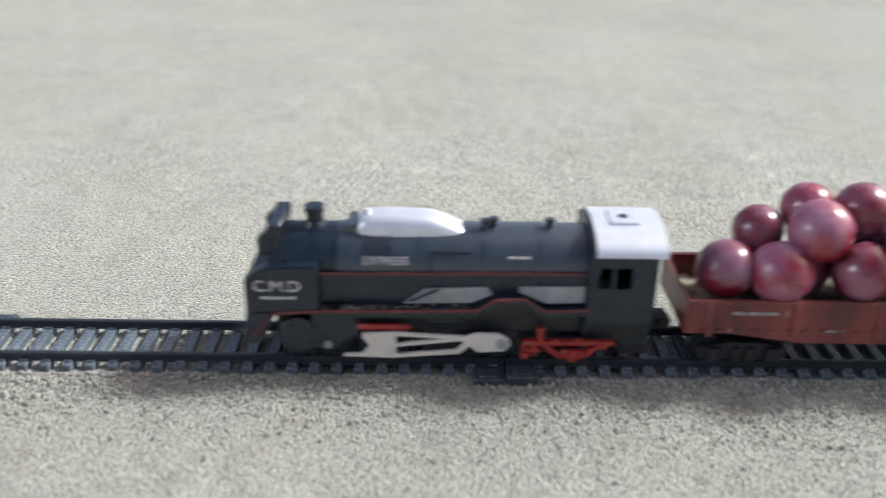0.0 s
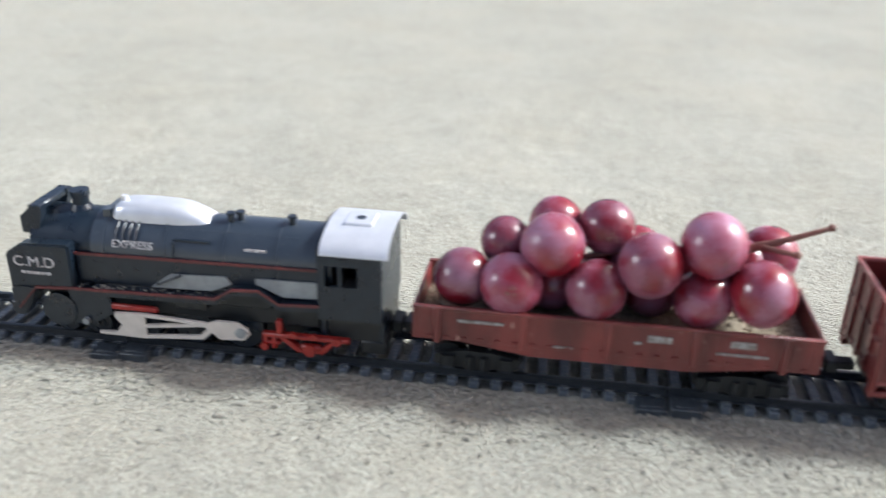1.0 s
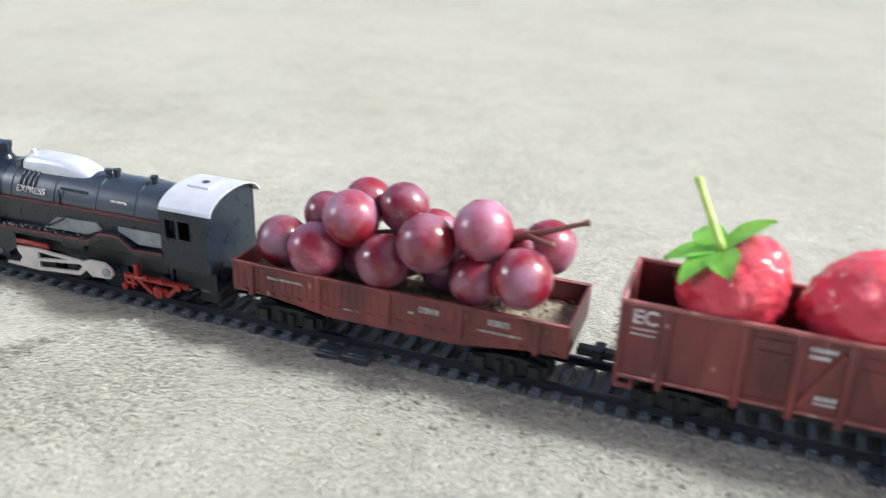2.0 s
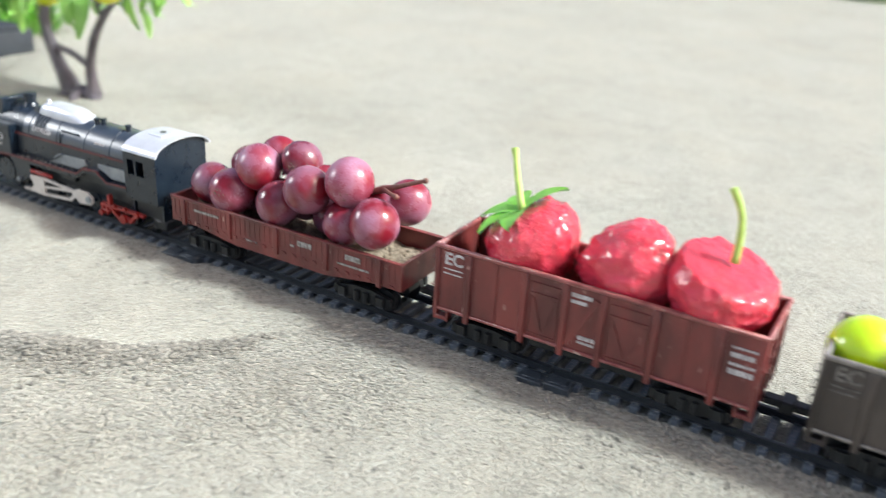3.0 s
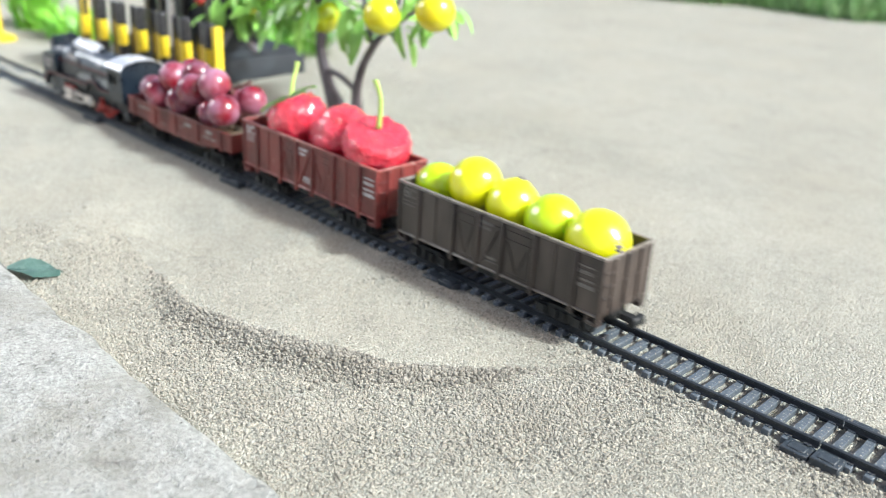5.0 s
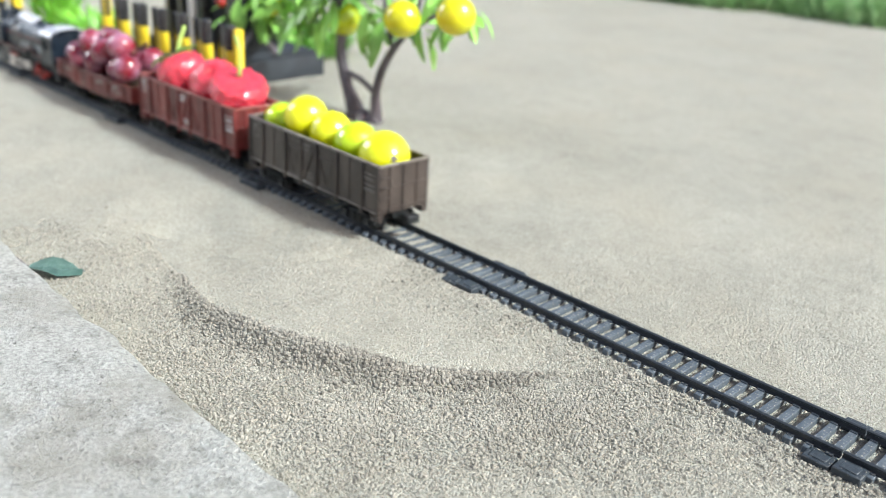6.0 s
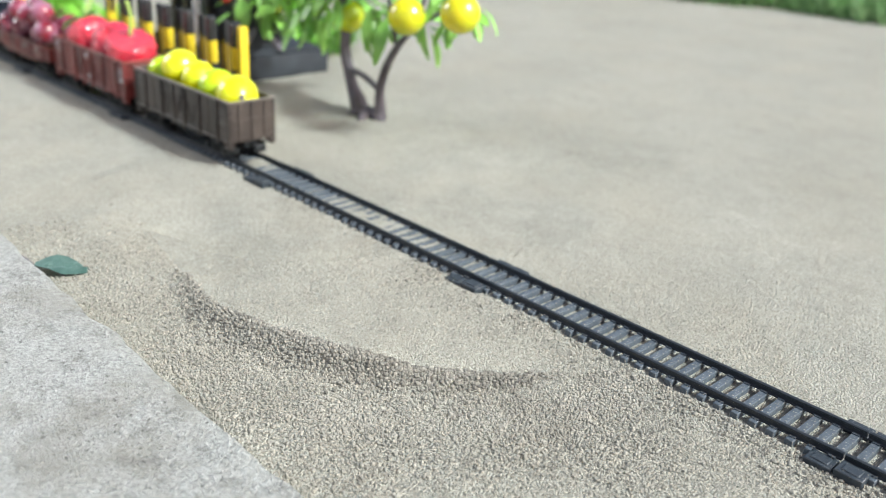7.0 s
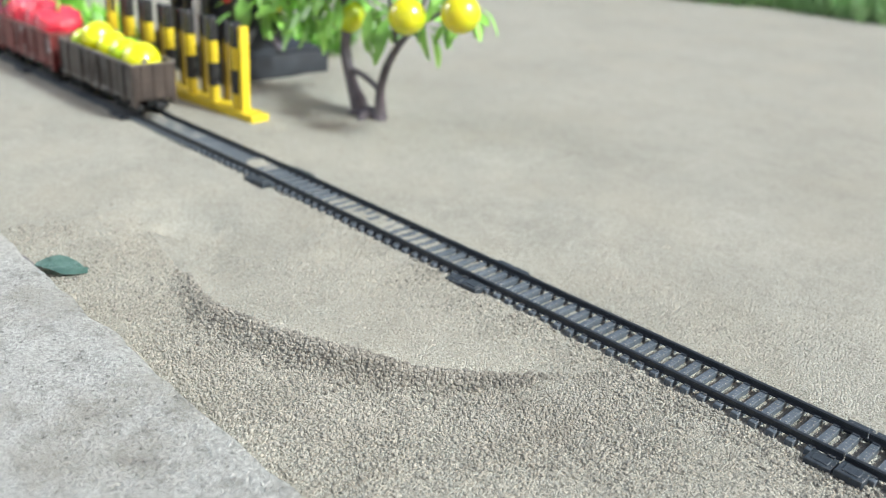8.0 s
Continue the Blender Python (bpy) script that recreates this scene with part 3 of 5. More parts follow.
def make_track():
    meshes = section_meshes()
    for k in range(-6, 4):
        cx = (k + 0.5) * SECTION
        sec = new("track_section")
        ang = math.atan(KINK) if cx < KINK_X else 0.0
        sec.matrix_world = Matrix.Translation((cx, track_y(cx), 0)) @ Matrix.Rotation(ang, 4, "Z")
        tagged(sec, "black plastic model railway track section lying in sand", "track", "track sections")
        for sy in (-1, 1):
            r = new("rail", meshes["rail"])
            r.parent = sec
            r.location = (0, sy * 0.0092, 0)
        for i in range(25):
            t = new("tie", meshes["tie"])
            t.parent = sec
            t.location = (-SECTION / 2 + SECTION * (i + 0.5) / 25, 0, 0)
        for sy in (-1, 1):
            for sx in (-1, 1):
                c = new("joint_clip", meshes["joint_clip"])
                c.parent = sec
                c.location = (sx * (SECTION / 2 - 0.0048), sy * 0.0142, (0.0000 if sx < 0 else -0.0010) if sy < 0 else -0.0018)


# ---- the train ----
STEPS = [(0.0, -0.0005), (0.5, -0.0630), (1.0, -0.1240), (1.5, -0.1890), (2.0, -0.2545), (2.5, -0.3185), (3.0, -0.3830), (3.5, -0.4482), (4.0, -0.5178),
         (4.5, -0.5885), (5.0, -0.6550), (5.75, -0.7580), (6.5, -0.8610), (7.0, -0.9262), (7.5, -0.984), (8.0, -1.040)]
RIDERS = []      # things that travel: object, place along the train, pose on the wagon


def travelled(t):
    for (a, sa), (c, sc) in zip(STEPS, STEPS[1:]):
        if t <= c + 1e-9:
            return sa + (sc - sa) * (t - a) / (c - a)
    return STEPS[-1][1]


def on_track(x0, s, half=0.035):
    """The pose of a vehicle whose middle is x0 along the train, after the train has gone s."""
    xa, xc = x0 + s - half, x0 + s + half
    ya, yc = track_y(xa), track_y(xc)
    return Matrix.Translation(((xa + xc) / 2, (ya + yc) / 2, H)) @ Matrix.Rotation(math.atan2(yc - ya, xc - xa), 4, "Z")


def vehicle(name, x0, label, category, group=""):
    ORIGIN[0] = Vector((x0, 0, H))
    ob = new(name)
    ob.matrix_world = on_track(x0, 0)
    tagged(ob, label, category, group)
    RIDERS.append((ob, x0, Matrix.Identity(4)))
    return ob


WHEELSETS = []


def wheelset(parent, x, r, gauge=0.0083, mat=None):
    b = bm_new()
    tube(b, (0, -gauge - 0.003, 0), (0, gauge + 0.003, 0), 0.0009, n=8)
    for sy in (-1, 1):
        tube(b, (0, sy * (gauge - 0.0012), 0), (0, sy * (gauge + 0.0014), 0), r, n=24)
        tube(b, (0, sy * (gauge - 0.0019), 0), (0, sy * (gauge - 0.0011), 0), r + 0.0008, n=24)
        tube(b, (0, sy * (gauge + 0.0012), 0), (0, sy * (gauge + 0.0018), 0), r * 0.45, n=12)
        for k in range(4):
            a = k * math.pi / 2
            ball(b, (math.cos(a) * r * 0.68, sy * (gauge + 0.0014), math.sin(a) * r * 0.68), r * 0.14, 1)
    me = mesh_of("wheelset", b, mat or UNDER, 0.7)
    ob = new("wheelset", me)
    ob.parent = parent
    at = Vector((x, 0, H + r)) - ORIGIN[0]
    ob.location = at
    WHEELSETS.append((ob, at, r))
    return ob


def coupling(parent, x, side):
    b = bm_new()
    box(b, min(x, x + side * 0.007), max(x, x + side * 0.007), -0.002, 0.002, 0.0125, 0.0150, 0.0004)
    box(b, min(x + side * 0.005, x + side * 0.0085), max(x + side * 0.005, x + side * 0.0085), -0.0036, 0.0036, 0.0118, 0.0158, 0.0005)
    part("coupling", b, UNDER, parent, "black plastic hook coupling")


def bogie(parent, x):
    b = bm_new()
    for sy in (-1, 1):
        slab(b, [(x - 0.0125, 0.0118), (x - 0.0125, 0.0088), (x - 0.0045, 0.0080), (x - 0.003, 0.0074), (x + 0.003, 0.0074), (x + 0.0045, 0.0080), (x + 0.0125, 0.0088), (x + 0.0125, 0.0118), (x + 0.004, 0.0135), (x - 0.004, 0.0135)],
             sy * 0.0112, sy * 0.0128)
        for dx in (-0.0085, 0.0085):
            box(b, x + dx - 0.0018, x + dx + 0.0018, sy * 0.0122, sy * 0.0140, 0.0084, 0.0122, 0.0003)
        for dx in (-0.002, 0.002):
            tube(b, (x + dx, sy * 0.0134, 0.0082), (x + dx, sy * 0.0134, 0.0122), 0.0011, n=8)
    box(b, x - 0.003, x + 0.003, -0.0115, 0.0115, 0.0100, 0.0135)
    part("bogie", b, UNDER, parent, "black plastic bogie frame")
    for dx in (-0.0085, 0.0085):
        wheelset(parent, x + dx, 0.0042)


def bars(parent, mat, rows, y, label="small unreadable white print"):
    """Rows of print too small to read: x0, x1, z, height, pieces."""
    rng = random.Random(len(rows) * 7 + int(rows[0][0] * 1e4))
    for x0, x1, z, h, n in rows:
        b = bm_new()
        w = (x1 - x0) / n
        for i in range(n):
            g = w * rng.uniform(0.72, 0.95)
            box(b, x0 + i * w, x0 + i * w + g, y - 0.00012, y + 0.0002, z - h / 2, z + h / 2)
        part("print", b, mat, parent, label, smooth=None)


def make_loco():
    ob = vehicle("steam_locomotive", 0.150, "black toy steam locomotive with silver roof and dome", "locomotive")
    # running gear
    b = bm_new()
    box(b, 0.098, 0.205, -0.0072, 0.0072, 0.0098, 0.0235, 0.0005)
    box(b, 0.110, 0.186, -0.0105, 0.0105, 0.0150, 0.0240, 0.0004)
    box(b, 0.142, 0.152, -0.0125, 0.0125, 0.0185, 0.0235, 0.0004)
    box(b, 0.153, 0.172, -0.0118, 0.0118, 0.0205, 0.0262, 0.0004)
    part("chassis", b, UNDER, ob)
    for x, r in ((0.1300, 0.0052), (0.1460, 0.0058), (0.1615, 0.0066)):
        wheelset(ob, x, r, mat=BLACK)
    for x in (0.1045, 0.1150):
        wheelset(ob, x, 0.0042, mat=BLACK)
    wheelset(ob, 0.1835, 0.0040, mat=BLACK)
    # boiler
    b = bm_new()
    tube(b, (0.1165, 0, 0.0345), (0.190, 0, 0.0345), 0.0108, n=40)
    part("boiler", b, BOILER, ob, "blue-black glossy boiler barrel")
    for x in (0.1205, 0.1395, 0.1575, 0.1735):
        b = bm_new()
        tube(b, (x - 0.0004, 0, 0.0345), (x + 0.0004, 0, 0.0345), 0.01105, n=40)
        part("boiler_band", b, BOILER, ob)
    b = bm_new()
    for i in range(26):
        for a in (52, 118):
            x = 0.1415 + 0.0015 * i
            ball(b, (x, -0.0108 * math.cos(radians(a)) * (1 if a < 90 else 1), 0.0345 + 0.0108 * math.sin(radians(a))), 0.00022, 1)
    tagged(part("rivets", b, BOILER, ob), kind="stuff")
    b = bm_new()
    tube(b, (0.0972, 0, 0.0345), (0.1170, 0, 0.0345), 0.0104, n=40)
    tube(b, (0.0962, 0, 0.0345), (0.0976, 0, 0.0345), 0.0088, 0.0098, n=40)
    tube(b, (0.0950, 0, 0.0345), (0.0964, 0, 0.0345), 0.0030, 0.0042, n=20)
    part("smokebox", b, BLACK, ob)
    # raised wing plate beside the chimney
    b = bm_new()
    for sy in (-1, 1):
        slab(b, [(0.0945, 0.0385), (0.0945, 0.0440), (0.0985, 0.0478), (0.1015, 0.0478), (0.1015, 0.0455), (0.0995, 0.0385)], sy * 0.0060, sy * 0.0088)
    box(b, 0.0972, 0.1012, -0.0088, 0.0088, 0.0455, 0.0480, 0.0006)
    part("front_wing_plate", b, BLACK, ob)
    b = bm_new()
    tube(b, (0.1095, 0, 0.0435), (0.1095, 0, 0.0462), 0.0040, 0.0026, n=24)
    tube(b, (0.1095, 0, 0.0460), (0.1095, 0, 0.0492), 0.0024, 0.0025, n=24)
    tube(b, (0.1095, 0, 0.0490), (0.1095, 0, 0.0508), 0.0029, n=24)
    tube(b, (0.1095, 0, 0.0507), (0.1095, 0, 0.0509), 0.0018, n=16)
    part("chimney", b, BLACK, ob)
    # silver dome casing
    b = bm_new()
    stations = [(0.1212, 0.0438, 0.0030), (0.1214, 0.0460, 0.0042), (0.1222, 0.0476, 0.0050), (0.1236, 0.0487, 0.0055), (0.1260, 0.0492, 0.0058), (0.1330, 0.0494, 0.0059), (0.1400, 0.0492, 0.0058),
                (0.1432, 0.0488, 0.0057), (0.1455, 0.0481, 0.0055), (0.1490, 0.0465, 0.0052), (0.1515, 0.0451, 0.0047), (0.1524, 0.0438, 0.0042)]
    rings = []
    for x, top, wd in stations:
        ring = []
        for k in range(17):
            a = math.pi * k / 16
            cs, sn = math.cos(a), math.sin(a)
            ring.append(b.verts.new((x, wd * math.copysign(abs(cs) ** 0.55, cs), 0.0418 + (top - 0.0418) * sn ** 0.55)))
        rings.append(ring)
    for ra, rb in zip(rings, rings[1:]):
        for k in range(16):
            b.faces.new((ra[k], ra[k + 1], rb[k + 1], rb[k]))
    b.faces.new(rings[0])
    b.faces.new(rings[-1][::-1])
    bmesh.ops.recalc_face_normals(b, faces=b.faces[:])
    tube(b, (0.1245, -0.001, 0.0485), (0.1245, -0.001, 0.0504), 0.0012, 0.0009, n=14)
    part("dome_casing", b, SILVER, ob, "silver painted dome casing", smooth=0.9)
    b = bm_new()
    slab(b, [(0.1185, 0.0430), (0.1190, 0.0465), (0.1215, 0.0470), (0.1215, 0.0430)], -0.0048, 0.0048)
    part("dome_fairing", b, BOILER, ob)
    for x, y in ((0.1578, -0.0022), (0.1603, -0.0008), (0.1762, -0.0012)):
        b = bm_new()
        tube(b, (x, y, 0.0445), (x, y, 0.0474), 0.0011, n=12)
        tube(b, (x, y, 0.0472), (x, y, 0.0480), 0.0014, n=12)
        part("safety_valve", b, BLACK, ob)
    b = bm_new()
    for i in range(4):
        x = 0.1245 + 0.0021 * i
        chain(b, [(x, -0.0056, 0.0440), (x, -0.0088, 0.0415), (x, -0.0106, 0.0380)], [0.0003] * 3, 6)
    box(b, 0.1425, 0.1535, -0.0098, -0.0084, 0.0402, 0.0408)
    chain(b, [(0.1425, -0.0104, 0.0403), (0.1425, -0.0112, 0.0340)], [0.0003] * 2, 6)
    part("pipework", b, BLACK, ob)
    # lower casing, footplates, stripes
    for sy in (-1, 1):
        b = bm_new()
        slab(b, [(0.112, 0.0245), (0.1865, 0.0245), (0.1865, 0.0345), (0.112, 0.0335)], sy * 0.0080, sy * 0.0112)
        part("boiler_casing", b, BLACK, ob)
    for sy in (-1, 1):
        b = bm_new()
        slab(b, [(0.1115, 0.0335), (0.1860, 0.0345), (0.1860, 0.0354), (0.1115, 0.0344)], sy * 0.0111, sy * 0.0115)
        part("boiler_stripe", b, STRIPE, ob, "thin dull red lining")
    walkway = [(0.1095, 0.0232), (0.1555, 0.0240), (0.1610, 0.0276), (0.1690, 0.0280), (0.1750, 0.0240), (0.1870, 0.0247)]
    for sy in (-1, 1):
        b = bm_new()
        for (xa, za), (xc, zc) in zip(walkway, walkway[1:]):
            slab(b, [(xa, za - 0.0022), (xc, zc - 0.0022), (xc, zc), (xa, za)], sy * 0.0085, sy * 0.0142)
        part("footplate", b, BLACK, ob)
    for sy in (-1, 1):
        b = bm_new()
        for (xa, za), (xc, zc) in zip([(0.0925, 0.0150), (0.0992, 0.0226)] + walkway, [(0.0992, 0.0226)] + walkway):
            slab(b, [(xa, za - 0.0005), (xc, zc - 0.0005), (xc, zc + 0.0003), (xa, za + 0.0003)], sy * 0.0141, sy * 0.0147)
        part("footplate_stripe", b, STRIPE, ob, "thin dull red lining")
    for sy in (-1, 1):
        b = bm_new()
        slab(b, [(0.1350, 0.0247), (0.1412, 0.0296), (0.1585, 0.0304), (0.1600, 0.0280), (0.1540, 0.0252)], sy * 0.0106, sy * 0.0120)
        part("side_panel", b, GREY_PANEL, ob, "light grey side panel")
        b = bm_new()
        slab(b, [(0.1675, 0.0290), (0.1675, 0.0306), (0.1860, 0.0310), (0.1860, 0.0256), (0.1755, 0.0252)], sy * 0.0106, sy * 0.0120)
        part("side_panel", b, GREY_PANEL, ob, "light grey side panel")
    b = bm_new()
    chain(b, [(0.1370, -0.0124, 0.0258), (0.1450, -0.0126, 0.0300)], [0.0004, 0.0004], 6)
    part("grab_rail", b, BLACK, ob)
    rng = random.Random(3)
    b = bm_new()
    for i in range(34):
        ball(b, (rng.uniform(0.112, 0.154), rng.uniform(-0.0138, -0.0115), 0.0238), rng.uniform(0.0003, 0.0007), 1)
    tagged(part("grit", b, BLACK, ob), kind="stuff")
    b = bm_new()
    for i in range(46):
        x = rng.uniform(0.112, 0.154)
        ball(b, (x, rng.uniform(-0.0139, -0.0115), 0.0236 + (x - 0.112) * 0.018), rng.uniform(0.00018, 0.0004), 1)
    tagged(part("sand", b, GRAIN, ob, "sand grains caught on the footplate"), "sand grains caught on the footplate", kind="stuff")
    # front side tanks
    b = bm_new()
    for sy in (-1, 1):
        slab(b, [(0.0935, 0.0226), (0.0910, 0.0200), (0.0910, 0.0335), (0.0965, 0.0372), (0.1115, 0.0378), (0.1115, 0.0226)], sy * 0.0095, sy * 0.0143)
        slab(b, [(0.0905, 0.0120), (0.0905, 0.0215), (0.0935, 0.0228), (0.0992, 0.0222), (0.0940, 0.0120)], sy * 0.0095, sy * 0.0141)
    bmesh.ops.bevel(b, geom=b.edges[:], offset=0.0005, segments=2, affect="EDGES")
    box(b, 0.0915, 0.0985, -0.0100, 0.0100, 0.0185, 0.0335, 0.0006)
    part("front_casing", b, BLACK, ob)
    b = bm_new()
    box(b, 0.0890, 0.0925, -0.0135, 0.0135, 0.0120, 0.0165, 0.0005)
    for sy in (-1, 1):
        tube(b, (0.0865, sy * 0.009, 0.0145), (0.0892, sy * 0.009, 0.0145), 0.0016, n=16)
    part("buffer_beam", b, BLACK, ob)
    for sy in (-1, 1):
        b = bm_new()
        tube(b, (0.1050, sy * 0.0136, 0.0150), (0.1050, sy * 0.0118, 0.0150), 0.0055, n=24)
        slab(b, [(0.1090, 0.0105), (0.1090, 0.0220), (0.1220, 0.0220), (0.1220, 0.0150), (0.1150, 0.0105)], sy * 0.0110, sy * 0.0132)
        part("cylinder_casing", b, BLACK, ob)
    # red brake bar, cream rods
    for sy in (-1, 1):
        b = bm_new()
        box(b, 0.1222, 0.1368, min(sy * 0.0125, sy * 0.0138), max(sy * 0.0125, sy * 0.0138), 0.0168, 0.0186, 0.0003)
        part("slide_bar", b, RED, ob, "red plastic slide bar")
    for sy in (-1, 1):
        b = bm_new()
        y0, y1 = sy * 0.0140, sy * 0.0150
        slab(b, [(0.1235, 0.0164), (0.1235, 0.0150), (0.1255, 0.0125), (0.1235, 0.0098), (0.1180, 0.0095), (0.1180, 0.0088), (0.1330, 0.0085), (0.1330, 0.0168)], y0, y1)
        slab(b, [(0.1330, 0.0158), (0.1330, 0.0168), (0.1520, 0.0158), (0.1520, 0.0148)], y0, y1)
        slab(b, [(0.1330, 0.0122), (0.1330, 0.0132), (0.1540, 0.0158), (0.1540, 0.0147)], y0, y1)
        slab(b, [(0.1330, 0.0086), (0.1330, 0.0097), (0.1500, 0.0112), (0.1530, 0.0142), (0.1545, 0.0132), (0.1510, 0.0101)], y0, y1)
        slab(b, [(0.1510, 0.0148), (0.1540, 0.0162), (0.1560, 0.0168), (0.1620, 0.0168), (0.1650, 0.0150), (0.1655, 0.0130), (0.1640, 0.0112), (0.1565, 0.0106), (0.1530, 0.0134)], y0, y1)
        part("connecting_rod", b, CREAM, ob, "cream plastic connecting rod")
        b = bm_new()
        tube(b, (0.1630, y1 - sy * 0.0004, 0.0136), (0.1630, y1 + sy * 0.0006, 0.0136), 0.0016, n=18)
        part("crank_pin", b, GREY_PANEL, ob)
        b = bm_new()
        tube(b, (0.1135, sy * 0.0128, 0.0120), (0.1135, sy * 0.0145, 0.0120), 0.0011, n=12)
        part("crank_pin", b, GREY_PANEL, ob)
        b = bm_new()
        y0, y1 = sy * 0.0118, sy * 0.0140
        lo, hi = min(y0, y1), max(y0, y1)
        box(b, 0.1690, 0.1955, lo, hi, 0.0124, 0.0138, 0.0003)
        box(b, 0.1690, 0.1706, lo, hi, 0.0088, 0.0138, 0.0003)
        box(b, 0.1718, 0.1732, lo, hi, 0.0086, 0.0128, 0.0003)
        box(b, 0.1735, 0.1752, lo, hi, 0.0136, 0.0182, 0.0003)
        box(b, 0.1690, 0.1745, lo, hi, 0.0102, 0.0112, 0.0003)
        slab(b, [(0.1742, 0.0126), (0.1766, 0.0126), (0.1812, 0.0088), (0.1800, 0.0080)], y0, y1)
        slab(b, [(0.1900, 0.0126), (0.1918, 0.0126), (0.1872, 0.0080), (0.1858, 0.0088)], y0, y1)
        box(b, 0.1805, 0.1868, lo, hi, 0.0078, 0.0108, 0.0006)
        for x, z, r in ((0.1836, 0.0094, 0.0019), (0.1785, 0.0142, 0.0009), (0.1850, 0.0142, 0.0009), (0.1920, 0.0131, 0.0012), (0.1698, 0.0096, 0.0012)):
            tube(b, (x, y1 - sy * 0.0003, z), (x, y1 + sy * 0.0009, z), r, n=14)
        part("trailing_truck", b, RED, ob, "red plastic trailing truck frame")
    # cab
    b = bm_new()
    w = 0.0140
    cx = [0.1868, 0.1888, 0.1928, 0.1938, 0.1984, 0.2050]
    cz = [0.0205, 0.0315, 0.0384, 0.0432]
    for sy in (-1, 1):
        b = bm_new()
        g = [[b.verts.new((x, sy * w, z)) for z in cz] for x in cx]
        for i in range(5):
            for k in range(3):
                if (i, k) not in ((1, 1), (3, 1)):
                    b.faces.new((g[i][k], g[i + 1][k], g[i + 1][k + 1], g[i][k + 1]) if sy < 0 else (g[i][k + 1], g[i + 1][k + 1], g[i + 1][k], g[i][k]))
        bmesh.ops.recalc_face_normals(b, faces=b.faces[:])
        bmesh.ops.solidify(b, geom=b.faces[:], thickness=0.0012)
        part("cab_side", b, BLACK, ob, "black cab side with two windows", smooth=0.5)
    for x0, x1 in ((0.1866, 0.1880), (0.2040, 0.2054)):
        b = bm_new()
        ring = [Vector((0, -w, 0.0205)), Vector((0, -0.0112, 0.0195)), Vector((0, -0.0112, 0.0125)), Vector((0, 0.0112, 0.0125)), Vector((0, 0.0112, 0.0195)), Vector((0, w, 0.0205))] + [Vector((0, w * math.cos(a), 0.0432 + 0.0042 * math.sin(a))) for a in [math.pi * i / 14 for i in range(15)]]
        lo = [b.verts.new((x0, p.y, p.z)) for p in ring]
        hi = [b.verts.new((x1, p.y, p.z)) for p in ring]
        b.faces.new(lo)
        b.faces.new(hi[::-1])
        for i in range(len(ring)):
            j = (i + 1) % len(ring)
            b.faces.new((lo[j], lo[i], hi[i], hi[j]))
        bmesh.ops.recalc_face_normals(b, faces=b.faces[:])
        part("cab_end_wall", b, BLACK, ob, smooth=0.5)
    b = bm_new()
    def arc(rad, x):
        return [Vector((x, 0.0154 * math.cos(a) * rad, 0.0424 + 0.0060 * math.sin(a) * rad)) for a in [math.pi * i / 24 for i in range(25)]]
    rows = [arc(1.0, 0.1878), arc(1.0, 0.2074), arc(0.94, 0.2074), arc(0.94, 0.1878)]
    vr = [[b.verts.new(p) for p in r] for r in rows]
    for k in range(4):
        for i in range(24):
            b.faces.new((vr[k][i], vr[k][i + 1], vr[(k + 1) % 4][i + 1], vr[(k + 1) % 4][i]))
    for i in (0, 24):
        b.faces.new([vr[k][i] for k in range(4)])
    bmesh.ops.recalc_face_normals(b, faces=b.faces[:])
    box(b, 0.1925, 0.2010, -0.0052, 0.0040, 0.0474, 0.0489, 0.0003)
    part("cab_roof", b, SILVER, ob, "silver curved cab roof", smooth=0.6)
    b = bm_new()
    tube(b, (0.1968, -0.0006, 0.0488), (0.1968, -0.0006, 0.04905), 0.0014, n=16)
    part("roof_vent", b, BLACK, ob)
    b = bm_new()
    box(b, 0.1870, 0.2045, -0.0138, 0.0138, 0.0198, 0.0212)
    box(b, 0.1885, 0.2042, -0.0105, 0.0105, 0.0125, 0.0200)
    box(b, 0.1980, 0.2060, -0.0110, 0.0110, 0.0080, 0.0125, 0.0006)
    part("cab_floor", b, UNDER, ob)
    coupling(ob, 0.205, 1)
    letters("lettering", "EXPRESS", 0.0034, WHITE_INK, ob, Matrix.Translation((0.1300, -0.01075, 0.0381)) @ Euler((radians(72), 0, 0)).to_matrix().to_4x4(), "white word on the boiler")
    letters("lettering", "C.M.D", 0.0050, WHITE_INK, ob, upright(0.1000, -0.01445, 0.0312), "white letters on the front casing")
    bars(ob, WHITE_INK, [(0.0955, 0.1050, 0.0275, 0.0009, 6)], -0.0144)
    bars(ob, WHITE_INK, [(0.1640, 0.1705, 0.0392, 0.0008, 6)], -0.0099)
    # the works above the footplate sit a little lower than their drawing
    for piece in ob.children:
        for v in piece.data.vertices:
            z = v.co.z + piece.location.z + H
            if z > 0.025:
                v.co.z -= 0.055 * (z - 0.025)
    return ob


def shell(b, x0, x1, z0, z1, w, t, floor):
    """Open wagon body: four walls and a floor, with thickness."""
    for sy in (-1, 1):
        box(b, x0, x1, min(sy * (w - t), sy * w), max(sy * (w - t), sy * w), z0, z1, 0.0002)
    for x in (x0, x1 - t):
        box(b, x, x + t, -w + t * 0.9, w - t * 0.9, z0, z1 - 0.0002, 0.0002)
    box(b, x0 + t * 0.5, x1 - t * 0.5, -w + t * 0.5, w - t * 0.5, floor - 0.0012, floor, 0)


